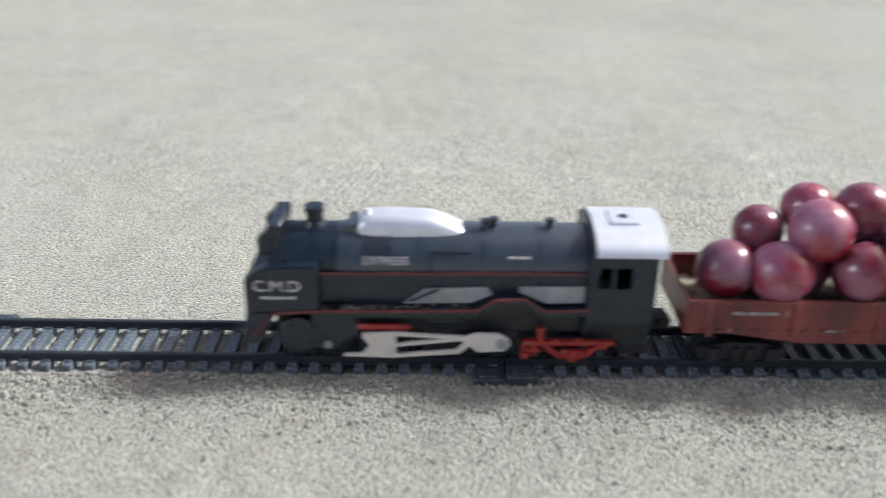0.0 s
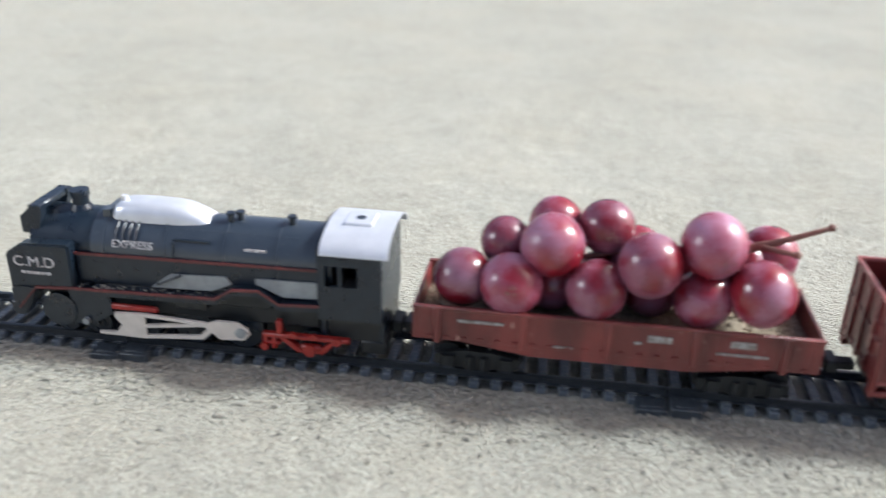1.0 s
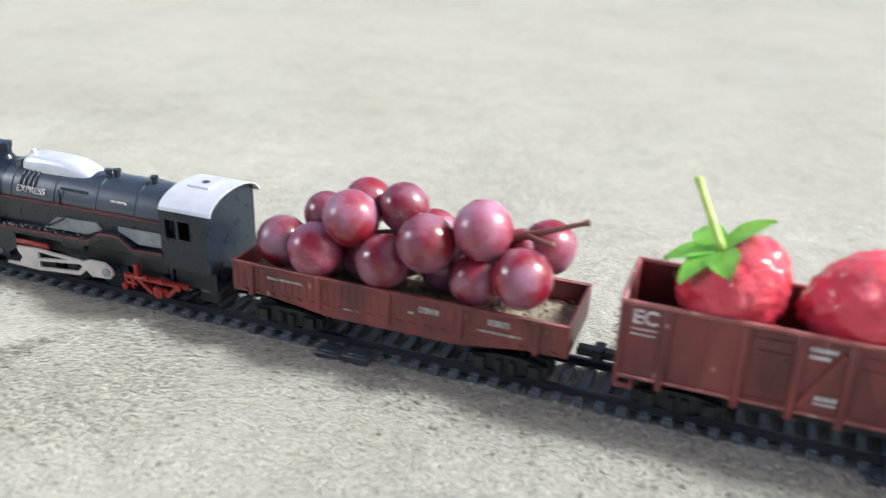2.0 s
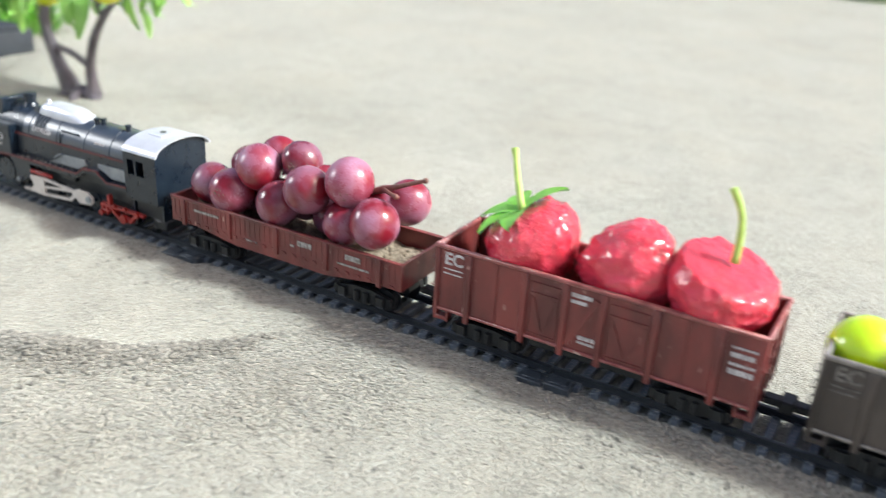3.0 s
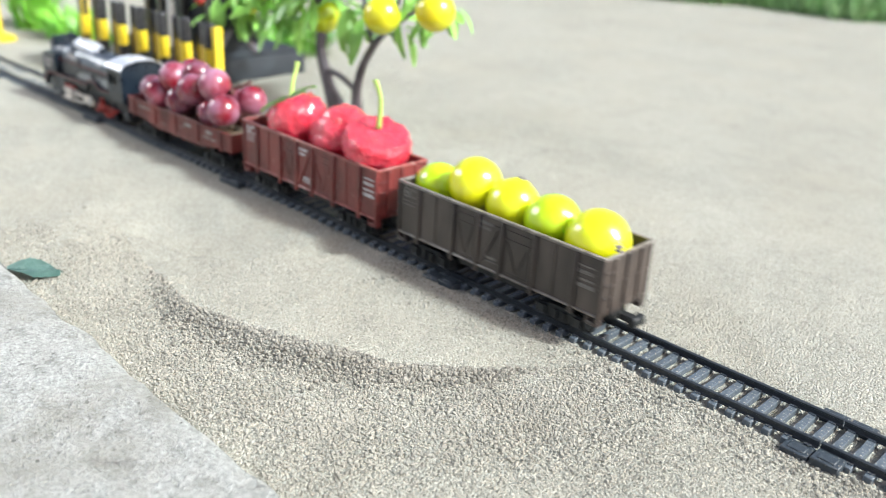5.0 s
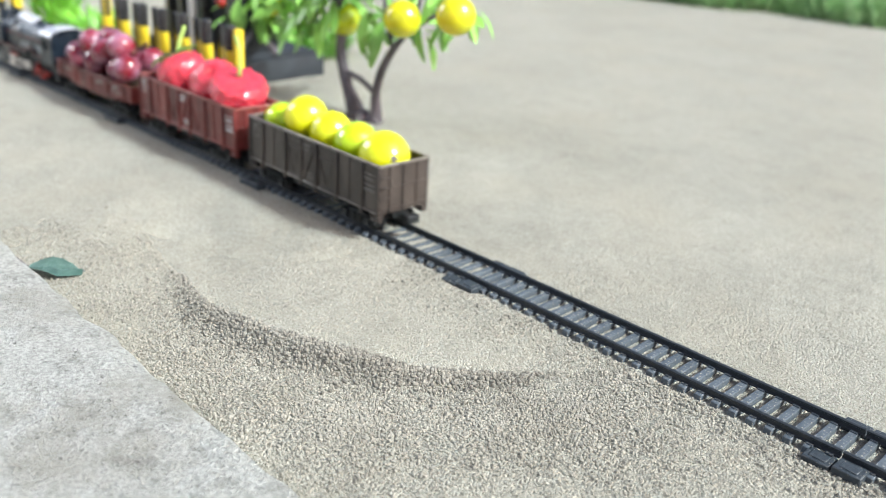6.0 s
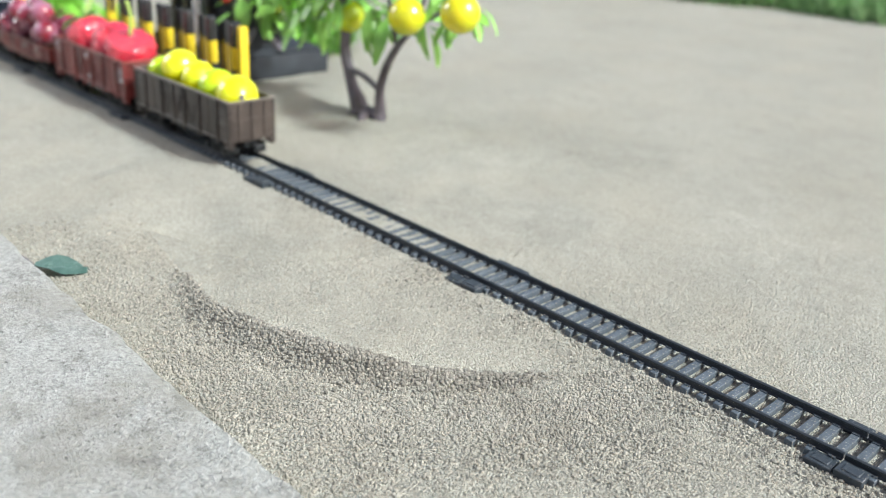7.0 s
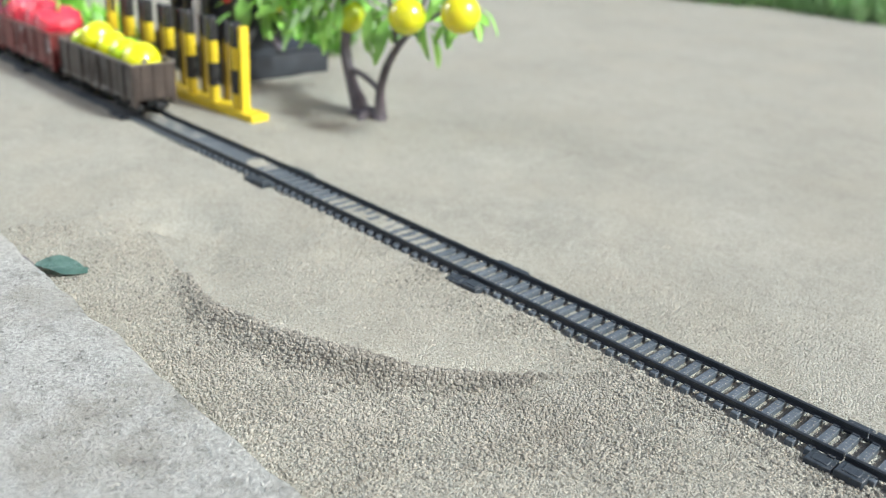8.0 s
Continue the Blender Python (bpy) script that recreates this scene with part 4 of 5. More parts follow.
def make_low_wagon():
    x0, x1 = 0.2145, 0.3262
    ob = vehicle("low_gondola_wagon", 0.27035, "red-brown low-sided toy gondola wagon carrying grapes", "wagon", "wagons of the train")
    b = bm_new()
    shell(b, x0, x1, 0.0178, 0.0286, 0.0150, 0.0010, 0.0200)
    part("body", b, BROWN, ob)
    for sy in (-1, 1):
        b = bm_new()
        slab(b, [(x0 + 0.012, 0.0180), (x0 + 0.034, 0.0150), (x1 - 0.034, 0.0150), (x1 - 0.012, 0.0180)], sy * 0.0136, sy * 0.0149)
        part("side_sill", b, BROWN, ob)
    for x in (0.2216, 0.2458, 0.2695, 0.2930, 0.3166):
        for sy in (-1, 1):
            b = bm_new()
            box(b, x - 0.0010, x + 0.0010, min(sy * 0.0149, sy * 0.0158), max(sy * 0.0149, sy * 0.0158), 0.0172, 0.0284, 0.0002)
            part("side_post", b, BROWN, ob)
    b = bm_new()
    for sy in (-1, 1):
        for i in range(22):
            x = x0 + 0.004 + i * 0.0049
            box(b, x, x + 0.0016, min(sy * 0.0149, sy * 0.0155), max(sy * 0.0149, sy * 0.0155), 0.0184, 0.0194)
        for i in range(44):
            x = x0 + 0.002 + i * 0.00248
            box(b, x, x + 0.0003, min(sy * 0.0149, sy * 0.01515), max(sy * 0.0149, sy * 0.01515), 0.0205, 0.0276)
        box(b, x0, x1, min(sy * 0.0149, sy * 0.0156), max(sy * 0.0149, sy * 0.0156), 0.0277, 0.0287, 0.0002)
    part("side_ribs", b, BROWN, ob)
    b = bm_new()
    box(b, x0 + 0.004, x1 - 0.004, -0.0040, 0.0040, 0.0120, 0.0185)
    box(b, x0 + 0.030, x1 - 0.030, -0.0115, 0.0115, 0.0125, 0.0165, 0.0006)
    part("underframe", b, UNDER, ob)
    # soil in the wagon
    rng = random.Random(9)
    b = bm_new()
    nx, ny = 70, 18
    grid = [[b.verts.new((x0 + 0.001 + (x1 - x0 - 0.002) * i / nx, -0.0140 + 0.028 * j / ny, 0.0212 + 0.0011 * fbm(i * 0.09, j * 0.09, 3.0, 4.0) + rng.uniform(0, 0.0006))) for j in range(ny + 1)] for i in range(nx + 1)]
    for i in range(nx):
        for j in range(ny):
            b.faces.new((grid[i][j], grid[i + 1][j], grid[i + 1][j + 1], grid[i][j + 1]))
    for i in range(240):
        x, y = rng.uniform(x0 + 0.002, x1 - 0.002), rng.uniform(-0.0135, 0.0135)
        ball(b, (x, y, 0.0222), rng.uniform(0.0003, 0.0008), 1)
    part("soil", b, SOIL, ob, "crumbly brown soil on the wagon floor", smooth=3.2)
    bogie(ob, x0 + 0.0185)
    bogie(ob, x1 - 0.0185)
    coupling(ob, x0, -1)
    coupling(ob, x1, 1)
    bars(ob, FADED_INK, [(0.2275, 0.2405, 0.0247, 0.0009, 9), (0.2545, 0.2600, 0.0192, 0.0006, 5)], -0.0153)
    bars(ob, FADED_INK, [(0.2800, 0.2868, 0.0245, 0.0020, 4), (0.2765, 0.2785, 0.0228, 0.0008, 1)], -0.0153)
    bars(ob, FADED_INK, [(0.3020, 0.3090, 0.0250, 0.0020, 4), (0.2985, 0.3125, 0.0218, 0.0007, 9)], -0.0153)
    return ob


def make_high_wagon(x0, x1, mat, highlit, label, ink):
    ob = vehicle("high_gondola_wagon", (x0 + x1) / 2, label, "wagon", "wagons of the train")
    w = 0.0150
    z0, z1 = 0.0165, 0.0402
    b = bm_new()
    shell(b, x0, x1, z0, z1, w, 0.0010, 0.0195)
    part("body", b, mat, ob)
    L = x1 - x0
    posts = [0.0126, 0.0330, 0.0470, 0.0595, 0.0760, 0.0953]
    for f in posts:
        x = x0 + f * L / 0.1078
        for sy in (-1, 1):
            b = bm_new()
            box(b, x - 0.0011, x + 0.0011, min(sy * 0.0149, sy * 0.0160), max(sy * 0.0149, sy * 0.0160), z0 - 0.0022, z1 - 0.0006, 0.0003)
            part("side_post", b, mat, ob)
    for x in (x0 + 0.0006, x1 - 0.0006):
        for sy in (-1, 1):
            b = bm_new()
            box(b, x - 0.0009, x + 0.0009, min(sy * 0.0144, sy * 0.0157), max(sy * 0.0144, sy * 0.0157), z0 - 0.0018, z1, 0.0003)
            part("corner_post", b, mat, ob)
    b = bm_new()
    for sy in (-1, 1):
        box(b, x0 - 0.0004, x1 + 0.0004, min(sy * 0.0142, sy * 0.0158), max(sy * 0.0142, sy * 0.0158), z1 - 0.0007, z1 + 0.0006, 0.0003)
        box(b, x0, x1, min(sy * 0.0149, sy * 0.0156), max(sy * 0.0149, sy * 0.0156), z0, z0 + 0.0012, 0.0003)
    for x in (x0, x1):
        box(b, x - 0.0007, x + 0.0007, -0.0150, 0.0150, z1 - 0.0007, z1 + 0.0005, 0.0003)
    part("rim", b, highlit, ob)
    # pressed panels with frames, the diagonal brace and the end corrugations
    b = bm_new()
    edges = [0.0] + posts + [0.1078]
    for k, (a, c) in enumerate(zip(edges, edges[1:])):
        xa, xc = x0 + a * L / 0.1078 + 0.0018, x0 + c * L / 0.1078 - 0.0018
        for sy in (-1, 1):
            if k in (0, 6):
                continue
            b = bm_new()
            ya, yb = sy * 0.0149, sy * 0.01535
            lo, hi = min(ya, yb), max(ya, yb)
            if k in (2, 4):
                for za, zb in ((z0 + 0.0020, z0 + 0.0024), (z1 - 0.0036, z1 - 0.0032), (z0 + 0.0165, z0 + 0.0169)):
                    box(b, xa, xc, lo, hi, za, zb)
                for xx in (xa, xc - 0.0004):
                    box(b, xx, xx + 0.0004, lo, hi, z0 + 0.0020, z1 - 0.0032)
                slab(b, [((xa + xc) / 2 - 0.0003, z0 + 0.003), ((xa + xc) / 2 + 0.0003, z0 + 0.003), (xc - 0.001, z0 + 0.0155), (xc - 0.0016, z0 + 0.0155)], ya, yb)
                slab(b, [((xa + xc) / 2 - 0.0003, z0 + 0.003), ((xa + xc) / 2 + 0.0003, z0 + 0.003), (xa + 0.0016, z0 + 0.0155), (xa + 0.001, z0 + 0.0155)], ya, yb)
            elif k in (1, 5):
                box(b, (xa + xc) / 2 - 0.0003, (xa + xc) / 2 + 0.0003, lo, hi, z0 + 0.0015, z1 - 0.0015)
            elif k == 3:
                slab(b, [(xa - 0.0008, z0 + 0.0030), (xa + 0.0008, z0 + 0.0022), (xc + 0.0008, z1 - 0.0040), (xc - 0.0006, z1 - 0.0032)], ya, sy * 0.0158)
            part("brace" if k == 3 else "panel_moulding", b, mat, ob)
    for x, sx in ((x0, -1), (x1, 1)):
        for yy in (-0.0085, 0.0, 0.0085):
            b = bm_new()
            box(b, min(x, x + sx * 0.0008), max(x, x + sx * 0.0008), yy - 0.0009, yy + 0.0009, z0 + 0.0004, z1 - 0.0010, 0.0002)
            part("end_rib", b, mat, ob)
        for zz in (z0 + 0.0020, z0 + 0.0125):
            b = bm_new()
            box(b, min(x, x + sx * 0.0005), max(x, x + sx * 0.0005), -0.0140, 0.0140, zz, zz + 0.0007)
            part("end_rib", b, mat, ob)
        for zz in (0.0250, 0.0300, 0.0350):
            b = bm_new()
            chain(b, [(x + sx * 0.0004, -0.0148, zz), (x + sx * 0.0016, -0.0148, zz), (x + sx * 0.0016, -0.0105, zz), (x + sx * 0.0004, -0.0105, zz)], [0.00022] * 4, 5)
            part("grab_iron", b, mat, ob)
    for x, sx in ((x0, 1), (x1, -1)):
        for sy in (-1, 1):
            b = bm_new()
            xa, xb = sorted((x, x + sx * 0.0055))
            box(b, xa, xb, min(sy * 0.0125, sy * 0.0154), max(sy * 0.0125, sy * 0.0154), 0.0128, 0.0145, 0.0003)
            box(b, xa, xa + 0.0008, min(sy * 0.0125, sy * 0.0154), max(sy * 0.0125, sy * 0.0154), 0.0128, 0.0168)
            box(b, xb - 0.0008, xb, min(sy * 0.0125, sy * 0.0154), max(sy * 0.0125, sy * 0.0154), 0.0128, 0.0168)
            part("corner_step", b, mat, ob)
    b = bm_new()
    box(b, x0 + 0.002, x1 - 0.002, -0.0040, 0.0040, 0.0120, 0.0180)
    box(b, x0 + 0.034, x1 - 0.034, -0.0110, 0.0110, 0.0115, 0.0165, 0.0006)
    part("underframe", b, UNDER, ob)
    bogie(ob, x0 + 0.0185)
    bogie(ob, x1 - 0.0185)
    coupling(ob, x0, -1)
    coupling(ob, x1, 1)
    letters("lettering", "EC", 0.0060, ink, ob, upright(x0 + 0.0068, -0.0151, 0.0360), "white letters EC", 0.025)
    bars(ob, ink, [(x0 + 0.0032, x0 + 0.0104, 0.0325, 0.0004, 9), (x0 + 0.0032, x0 + 0.0100, 0.0308, 0.0004, 8)], -0.0152)
    bars(ob, ink, [(x0 + 0.0490, x0 + 0.0560, 0.0365, 0.0013, 5), (x0 + 0.0490, x0 + 0.0545, 0.0343, 0.0011, 3)], -0.0152)
    bars(ob, ink, [(x0 + 0.0525, x0 + 0.0580, 0.0225, 0.0013, 4), (x0 + 0.0525, x0 + 0.0580, 0.0208, 0.0008, 5)], -0.0152)
    bars(ob, ink, [(x0 + 0.0985, x0 + 0.1060, 0.0350, 0.0006, 6), (x0 + 0.0985, x0 + 0.1055, 0.0326, 0.0014, 4), (x0 + 0.0985, x0 + 0.1060, 0.0296, 0.0008, 5), (x0 + 0.0985, x0 + 0.1060, 0.0272, 0.0016, 4)], -0.0152)
    return ob


# ---- the loads ----
def make_grapes():
    x0 = 0.27035
    ob = vehicle("grape_bunch", x0, "bunch of plump red grapes with pale bloom", "grapes")
    rng = random.Random(4)
    berries = [(0.2281, -0.004, 0.0340, 0.0086), (0.2394, 0.006, 0.0420, 0.0074), (0.2428, -0.008, 0.0350, 0.0090), (0.2537, -0.004, 0.0462, 0.0090),
               (0.2541, 0.008, 0.0480, 0.0078), (0.2688, 0.004, 0.0495, 0.0080), (0.2669, -0.008, 0.0355, 0.0086), (0.2812, -0.008, 0.0442, 0.0090),
               (0.2980, -0.004, 0.0498, 0.0091), (0.2972, -0.0055, 0.0342, 0.0084), (0.3124, -0.008, 0.0384, 0.0091), (0.2545, 0.004, 0.0305, 0.0080),
               (0.2835, 0.005, 0.0310, 0.0084), (0.3160, 0.0085, 0.0425, 0.0085), (0.3085, 0.0055, 0.0400, 0.0080), (0.2780, 0.0068, 0.0410, 0.0080), (0.2950, 0.0075, 0.0360, 0.0082), (0.2690, 0.0055, 0.0335, 0.0078), (0.2405, 0.0055, 0.0305, 0.0080)]
    b = bm_new()
    bmesh.ops.create_icosphere(b, subdivisions=4, radius=1.0)
    for v in b.verts:
        v.co *= 1 + 0.012 * noise.noise(v.co * 1.6)
        v.co.z *= 1.03
    me = mesh_of("grape", b, GRAPE, 3.2)
    pull = lambda x: x - 0.0008 - 0.026 * max(0.0, x - 0.228)
    for x, y, z, r in berries:
        x = pull(x)
        g = new("grape", me)
        g.parent = ob
        g.location = Vector((x, y, z - 0.0010)) - ORIGIN[0]
        g.rotation_euler = (rng.uniform(-0.6, 0.6), rng.uniform(-0.6, 0.6), rng.uniform(0, 6))
        g.scale = (r, r, r)
    b = bm_new()
    chain(b, [(0.2700, 0.000, 0.0430), (0.2860, 0.001, 0.0440), (0.3000, 0.001, 0.0450), (0.3078, 0.000, 0.0478), (0.3146, -0.001, 0.0508), (0.3252, -0.001, 0.0552)], [0.0009, 0.0011, 0.0012, 0.0014, 0.0009, 0.0007], 8)
    chain(b, [(0.3078, 0.000, 0.0478), (0.3110, -0.003, 0.0485), (0.3165, -0.006, 0.0488)], [0.0012, 0.0008, 0.0007], 8)
    ball(b, (0.3255, -0.001, 0.0553), 0.0011, 2)
    ball(b, (0.3168, -0.006, 0.0488), 0.0011, 2)
    chain(b, [(0.2540, -0.001, 0.0400), (0.2620, -0.001, 0.0412), (0.2700, 0.000, 0.0430)], [0.0007, 0.0008, 0.0009], 6)
    part("stem", b, STEM, ob, "thin brown woody stem", smooth=3.2)
    rng = random.Random(12)
    for (x, y, z, r), (dx, dy, dz) in (((0.2428, -0.008, 0.0350, 0.0090), (0.1, -0.95, 0.3)), ((0.2688, 0.004, 0.0495, 0.0080), (0.2, -0.95, 0.05)), ((0.2281, -0.004, 0.0340, 0.0086), (0.1, -0.2, 0.97)), ((0.2980, -0.004, 0.0498, 0.0091), (0.3, -0.9, -0.3))):
        d = Vector((dx, dy, dz)).normalized()
        x = pull(x)
        b = bm_new()
        for i in range(12):
            q = (d + Vector([rng.uniform(-0.2, 0.2) for _ in range(3)])).normalized()
            ball(b, Vector((x, y, z - 0.0010)) + q * r * 1.0, rng.uniform(0.0002, 0.0004), 1)
        part("blossom_scar", b, STEM, ob, smooth=3.2)


def strawberry(x, y, z, r, turn, lean, calyx, stalk, long=1.0, cut=0.75):
    ORIGIN[0] = Vector((0, 0, 0))
    ob = new("strawberry")
    tagged(ob, "glossy red artificial strawberry with bright green leaves" if calyx else ("glossy red artificial strawberry with a curved stalk" if stalk else "glossy red artificial strawberry lying on its side"), "strawberry", "strawberries in the wagon")
    b = bm_new()
    bmesh.ops.create_icosphere(b, subdivisions=5, radius=1.0)
    for v in b.verts:
        p = v.co.copy()
        t = p.z
        k = 1.0 if t > 0.1 else 1.0 - 0.26 * (0.1 - t) ** 1.3
        q = Vector((p.x * k, p.y * k, p.z * (0.92 if t > 0 else 1.08)))
        if t > cut:
            q.z -= 0.8 * (t - cut)
        bumps = 0.055 * noise.noise(p * 3.6 + Vector((x * 90, 0, 0))) - 0.07 * (noise.voronoi(p * 3.4 + Vector((0, x * 50, 0)))[0][0] - 0.3) + 0.034 * noise.noise(p * 8.0 + Vector((x * 40, 0, 0))) + 0.020 * (1 - 2 * abs(noise.noise(p * 13.0)))
        v.co = Vector((q.x, q.y, q.z * long)) * (1 + bumps) * r
    part("berry", b, STRAW, ob, smooth=3.2)
    if calyx:
        for i in range(5):
            a = radians((178, 118, 28, -78, -128)[i])
            b = bm_new()
            n = 7
            rows = []
            for k in range(n):
                f = k / (n - 1)
                wdt = 0.0045 * math.sin(math.pi * min(0.98, f * 0.82 + 0.14)) ** 0.9
                d = 0.001 + 0.0155 * f
                up = r * 0.70 + (0.0050 if math.sin(a) < -0.3 else 0.0062) * f - 0.0058 * f * f
                rows.append([b.verts.new((d * math.cos(a) - s * wdt * math.sin(a), d * math.sin(a) + s * wdt * math.cos(a), up + 0.001 * abs(s))) for s in (-1, 0, 1)])
            for ra, rb in zip(rows, rows[1:]):
                for k in (0, 1):
                    b.faces.new((ra[k], ra[k + 1], rb[k + 1], rb[k]))
            g = bmesh.ops.solidify(b, geom=b.faces[:], thickness=0.0004)
            part("leaf", b, LEAF_GREEN, ob, "bright green plastic leaf", smooth=1.0)
    if stalk:
        b = bm_new()
        if calyx:
            rise = Euler((radians(lean[0]), radians(lean[1]), radians(turn))).to_matrix().inverted() @ Vector((-0.62, 0.72, 1.0))
            foot = Vector((0, 0, r * 0.66))
            pts = [tuple(foot), tuple(foot + rise * 0.008 + Vector((0, 0, 0.001))), tuple(foot + rise * 0.0135), tuple(foot + rise * 0.0165)]
        else:
            foot = Vector((0, 0, r * 0.60))
            rise = Euler((radians(lean[0]), radians(lean[1]), radians(turn))).to_matrix().inverted() @ Vector((-0.12, 0.08, 0.9))
            pts = [tuple(foot), tuple(foot + rise * 0.009 + Vector((0.0012, 0, 0))), tuple(foot + rise * 0.017 + Vector((0.0010, 0, 0))), tuple(foot + rise * 0.0235 - Vector((0.0018, 0, 0)))]
        chain(b, pts, [0.0013, 0.0011, 0.0010, 0.0013], 10)
        part("stalk", b, STALK, ob, "pale green plastic stalk", smooth=3.2)
    m = Matrix.Translation((x - 0.3936, y, z - H)) @ Euler((radians(lean[0]), radians(lean[1]), radians(turn))).to_matrix().to_4x4()
    ob.matrix_world = on_track(0.3936, 0) @ m
    RIDERS.append((ob, 0.3936, m))


def lemon(x, y, z, r, mat, turn, label):
    ORIGIN[0] = Vector((0, 0, 0))
    ob = new("lemon")
    tagged(ob, label, "lemon", "lemons in the wagon")
    b = bm_new()
    bmesh.ops.create_icosphere(b, subdivisions=4, radius=1.0)
    for v in b.verts:
        p = v.co.copy()
        tip = 0.05 * max(0.0, abs(p.x) - 0.9) / 0.1
        v.co = Vector((p.x * (1.03 + tip), p.y, p.z * 0.99)) * r * (1 + 0.012 * noise.noise(p * 2.0 + Vector((x * 60, 0, 0))))
    part("fruit", b, mat, ob, smooth=3.2)
    b = bm_new()
    for k in range(5):
        a = k * 1.257
        ball(b, (r * 1.05 , 0.0013 * math.cos(a), 0.0013 * math.sin(a)), 0.0008, 1)
    tube(b, (r * 1.0, 0, 0), (r * 1.08, 0, 0), 0.0011, n=8)
    part("fruit_button", b, BARK, ob, "small brown fruit button", smooth=3.2)
    m = Matrix.Translation((x - 0.517, y, z - H)) @ Euler((0, radians(turn[0]), radians(turn[1]))).to_matrix().to_4x4()
    ob.matrix_world = on_track(0.517, 0) @ m
    RIDERS.append((ob, 0.517, m))


# ---- behind the track ----
def leaf_mesh(name, length, width, mat, curl=0.25):
    b = bm_new()
    n = 7
    rows = []
    for k in range(n):
        f = k / (n - 1)
        w = width * math.sin(math.pi * (0.05 + 0.87 * f ** 1.15)) * 0.5
        zc = -curl * length * f * f
        rows.append([b.verts.new((length * f, s * w, zc + 0.12 * w * abs(s))) for s in (-1, 0, 1)])
    for ra, rb in zip(rows, rows[1:]):
        for k in (0, 1):
            b.faces.new((ra[k], rb[k], rb[k + 1], ra[k + 1]))
    return mesh_of(name, b, mat, 3.2)


def make_tree():
    ORIGIN[0] = Vector((0, 0, 0))
    ob = new("lemon_tree")
    ob.location = (-0.410, 0.130, 0.0)
    tagged(ob, "small artificial lemon tree with two dark stems standing in sand", "tree")
    b = bm_new()
    limbs = [
        ([(-0.006, 0.000, -0.004), (-0.012, 0.000, 0.009), (-0.0195, 0.000, 0.020), (-0.0285, 0.000, 0.043), (-0.029, 0.001, 0.057), (-0.037, 0.002, 0.072), (-0.045, 0.004, 0.098)], [0.0095, 0.0075, 0.0052, 0.0046, 0.0042, 0.0034, 0.002]),
        ([(0.0105, 0.003, -0.004), (0.0105, 0.002, 0.010), (0.0115, 0.001, 0.022), (0.0183, 0.000, 0.039), (0.0294, 0.000, 0.055), (0.046, -0.002, 0.069), (0.075, -0.004, 0.085)], [0.0066, 0.0050, 0.0040, 0.0035, 0.0030, 0.0024, 0.0014]),
        ([(-0.024, 0.000, 0.031), (-0.006, 0.001, 0.028), (0.0115, 0.001, 0.021)], [0.0026, 0.0024, 0.0026]),
        ([(-0.029, 0.001, 0.057), (-0.060, 0.000, 0.062), (-0.100, 0.002, 0.066), (-0.130, 0.006, 0.070)], [0.0030, 0.0024, 0.0018, 0.0012]),
        ([(0.0294, 0.000, 0.055), (0.016, 0.004, 0.078), (0.004, 0.010, 0.100)], [0.0024, 0.0020, 0.0012]),
        ([(-0.037, 0.002, 0.072), (-0.018, -0.008, 0.082), (0.002, -0.012, 0.104)], [0.0024, 0.0020, 0.0012]),
        ([(0.046, -0.002, 0.069), (0.050, 0.004, 0.090), (0.046, 0.006, 0.112)], [0.0020, 0.0016, 0.0012]),
    ]
    for pts, rr in limbs:
        chain(b, pts, [0.84 * q for q in rr], 10)
    for a in range(5):
        q = a * 1.26
        chain(b, [(0.0, 0, 0.004), (0.012 * math.cos(q), 0.010 * math.sin(q), 0.001), (0.019 * math.cos(q), 0.015 * math.sin(q), -0.003)], [0.004, 0.003, 0.0014], 6)
    part("trunk", b, BARK, ob, "dark grey-brown twin stems", smooth=3.2)
    rng = random.Random(21)
    kinds = [leaf_mesh("leaf", 0.0215, 0.0072, TREE_LEAF, c) for c in (0.2, 0.4, 0.65)]
    tips = []
    hubs = [(0.026, -0.004, 0.070), (0.046, 0.010, 0.072), (0.072, 0.008, 0.084), (0.009, -0.006, 0.074), (-0.068, 0.002, 0.060), (-0.084, 0.001, 0.056), (-0.130, 0.008, 0.064), (-0.120, 0.013, 0.066),
            (-0.030, 0.012, 0.080), (0.002, 0.014, 0.088), (0.066, 0.012, 0.100), (-0.044, -0.008, 0.086), (-0.134, 0.001, 0.078), (-0.038, 0.010, 0.096), (0.040, 0.010, 0.108), (-0.100, 0.016, 0.086), (-0.052, 0.014, 0.062),
            (0.094, 0.004, 0.092), (-0.075, -0.006, 0.078), (0.004, 0.000, 0.112), (-0.096, -0.006, 0.070), (-0.020, -0.014, 0.078), (-0.060, -0.010, 0.070), (-0.110, -0.012, 0.078), (-0.030, -0.010, 0.092), (-0.080, 0.008, 0.090)]
    for h in hubs:
        for i in range(8):
            tips.append((Vector(h), rng.uniform(0, 2 * math.pi), rng.uniform(-85, 15), rng.choice(kinds)))
    for h, a, e, me in tips:
        lf = new("leaf", me)
        lf.parent = ob
        d = Vector((math.cos(a), math.sin(a), 0))
        lf.location = h + d * rng.uniform(0, 0.006) + Vector((0, 0, rng.uniform(-0.006, 0.006)))
        lf.rotation_euler = Euler((rng.uniform(-0.5, 0.5), radians(-e), a))
        s = rng.uniform(0.75, 1.15)
        lf.scale = (s, s, s)
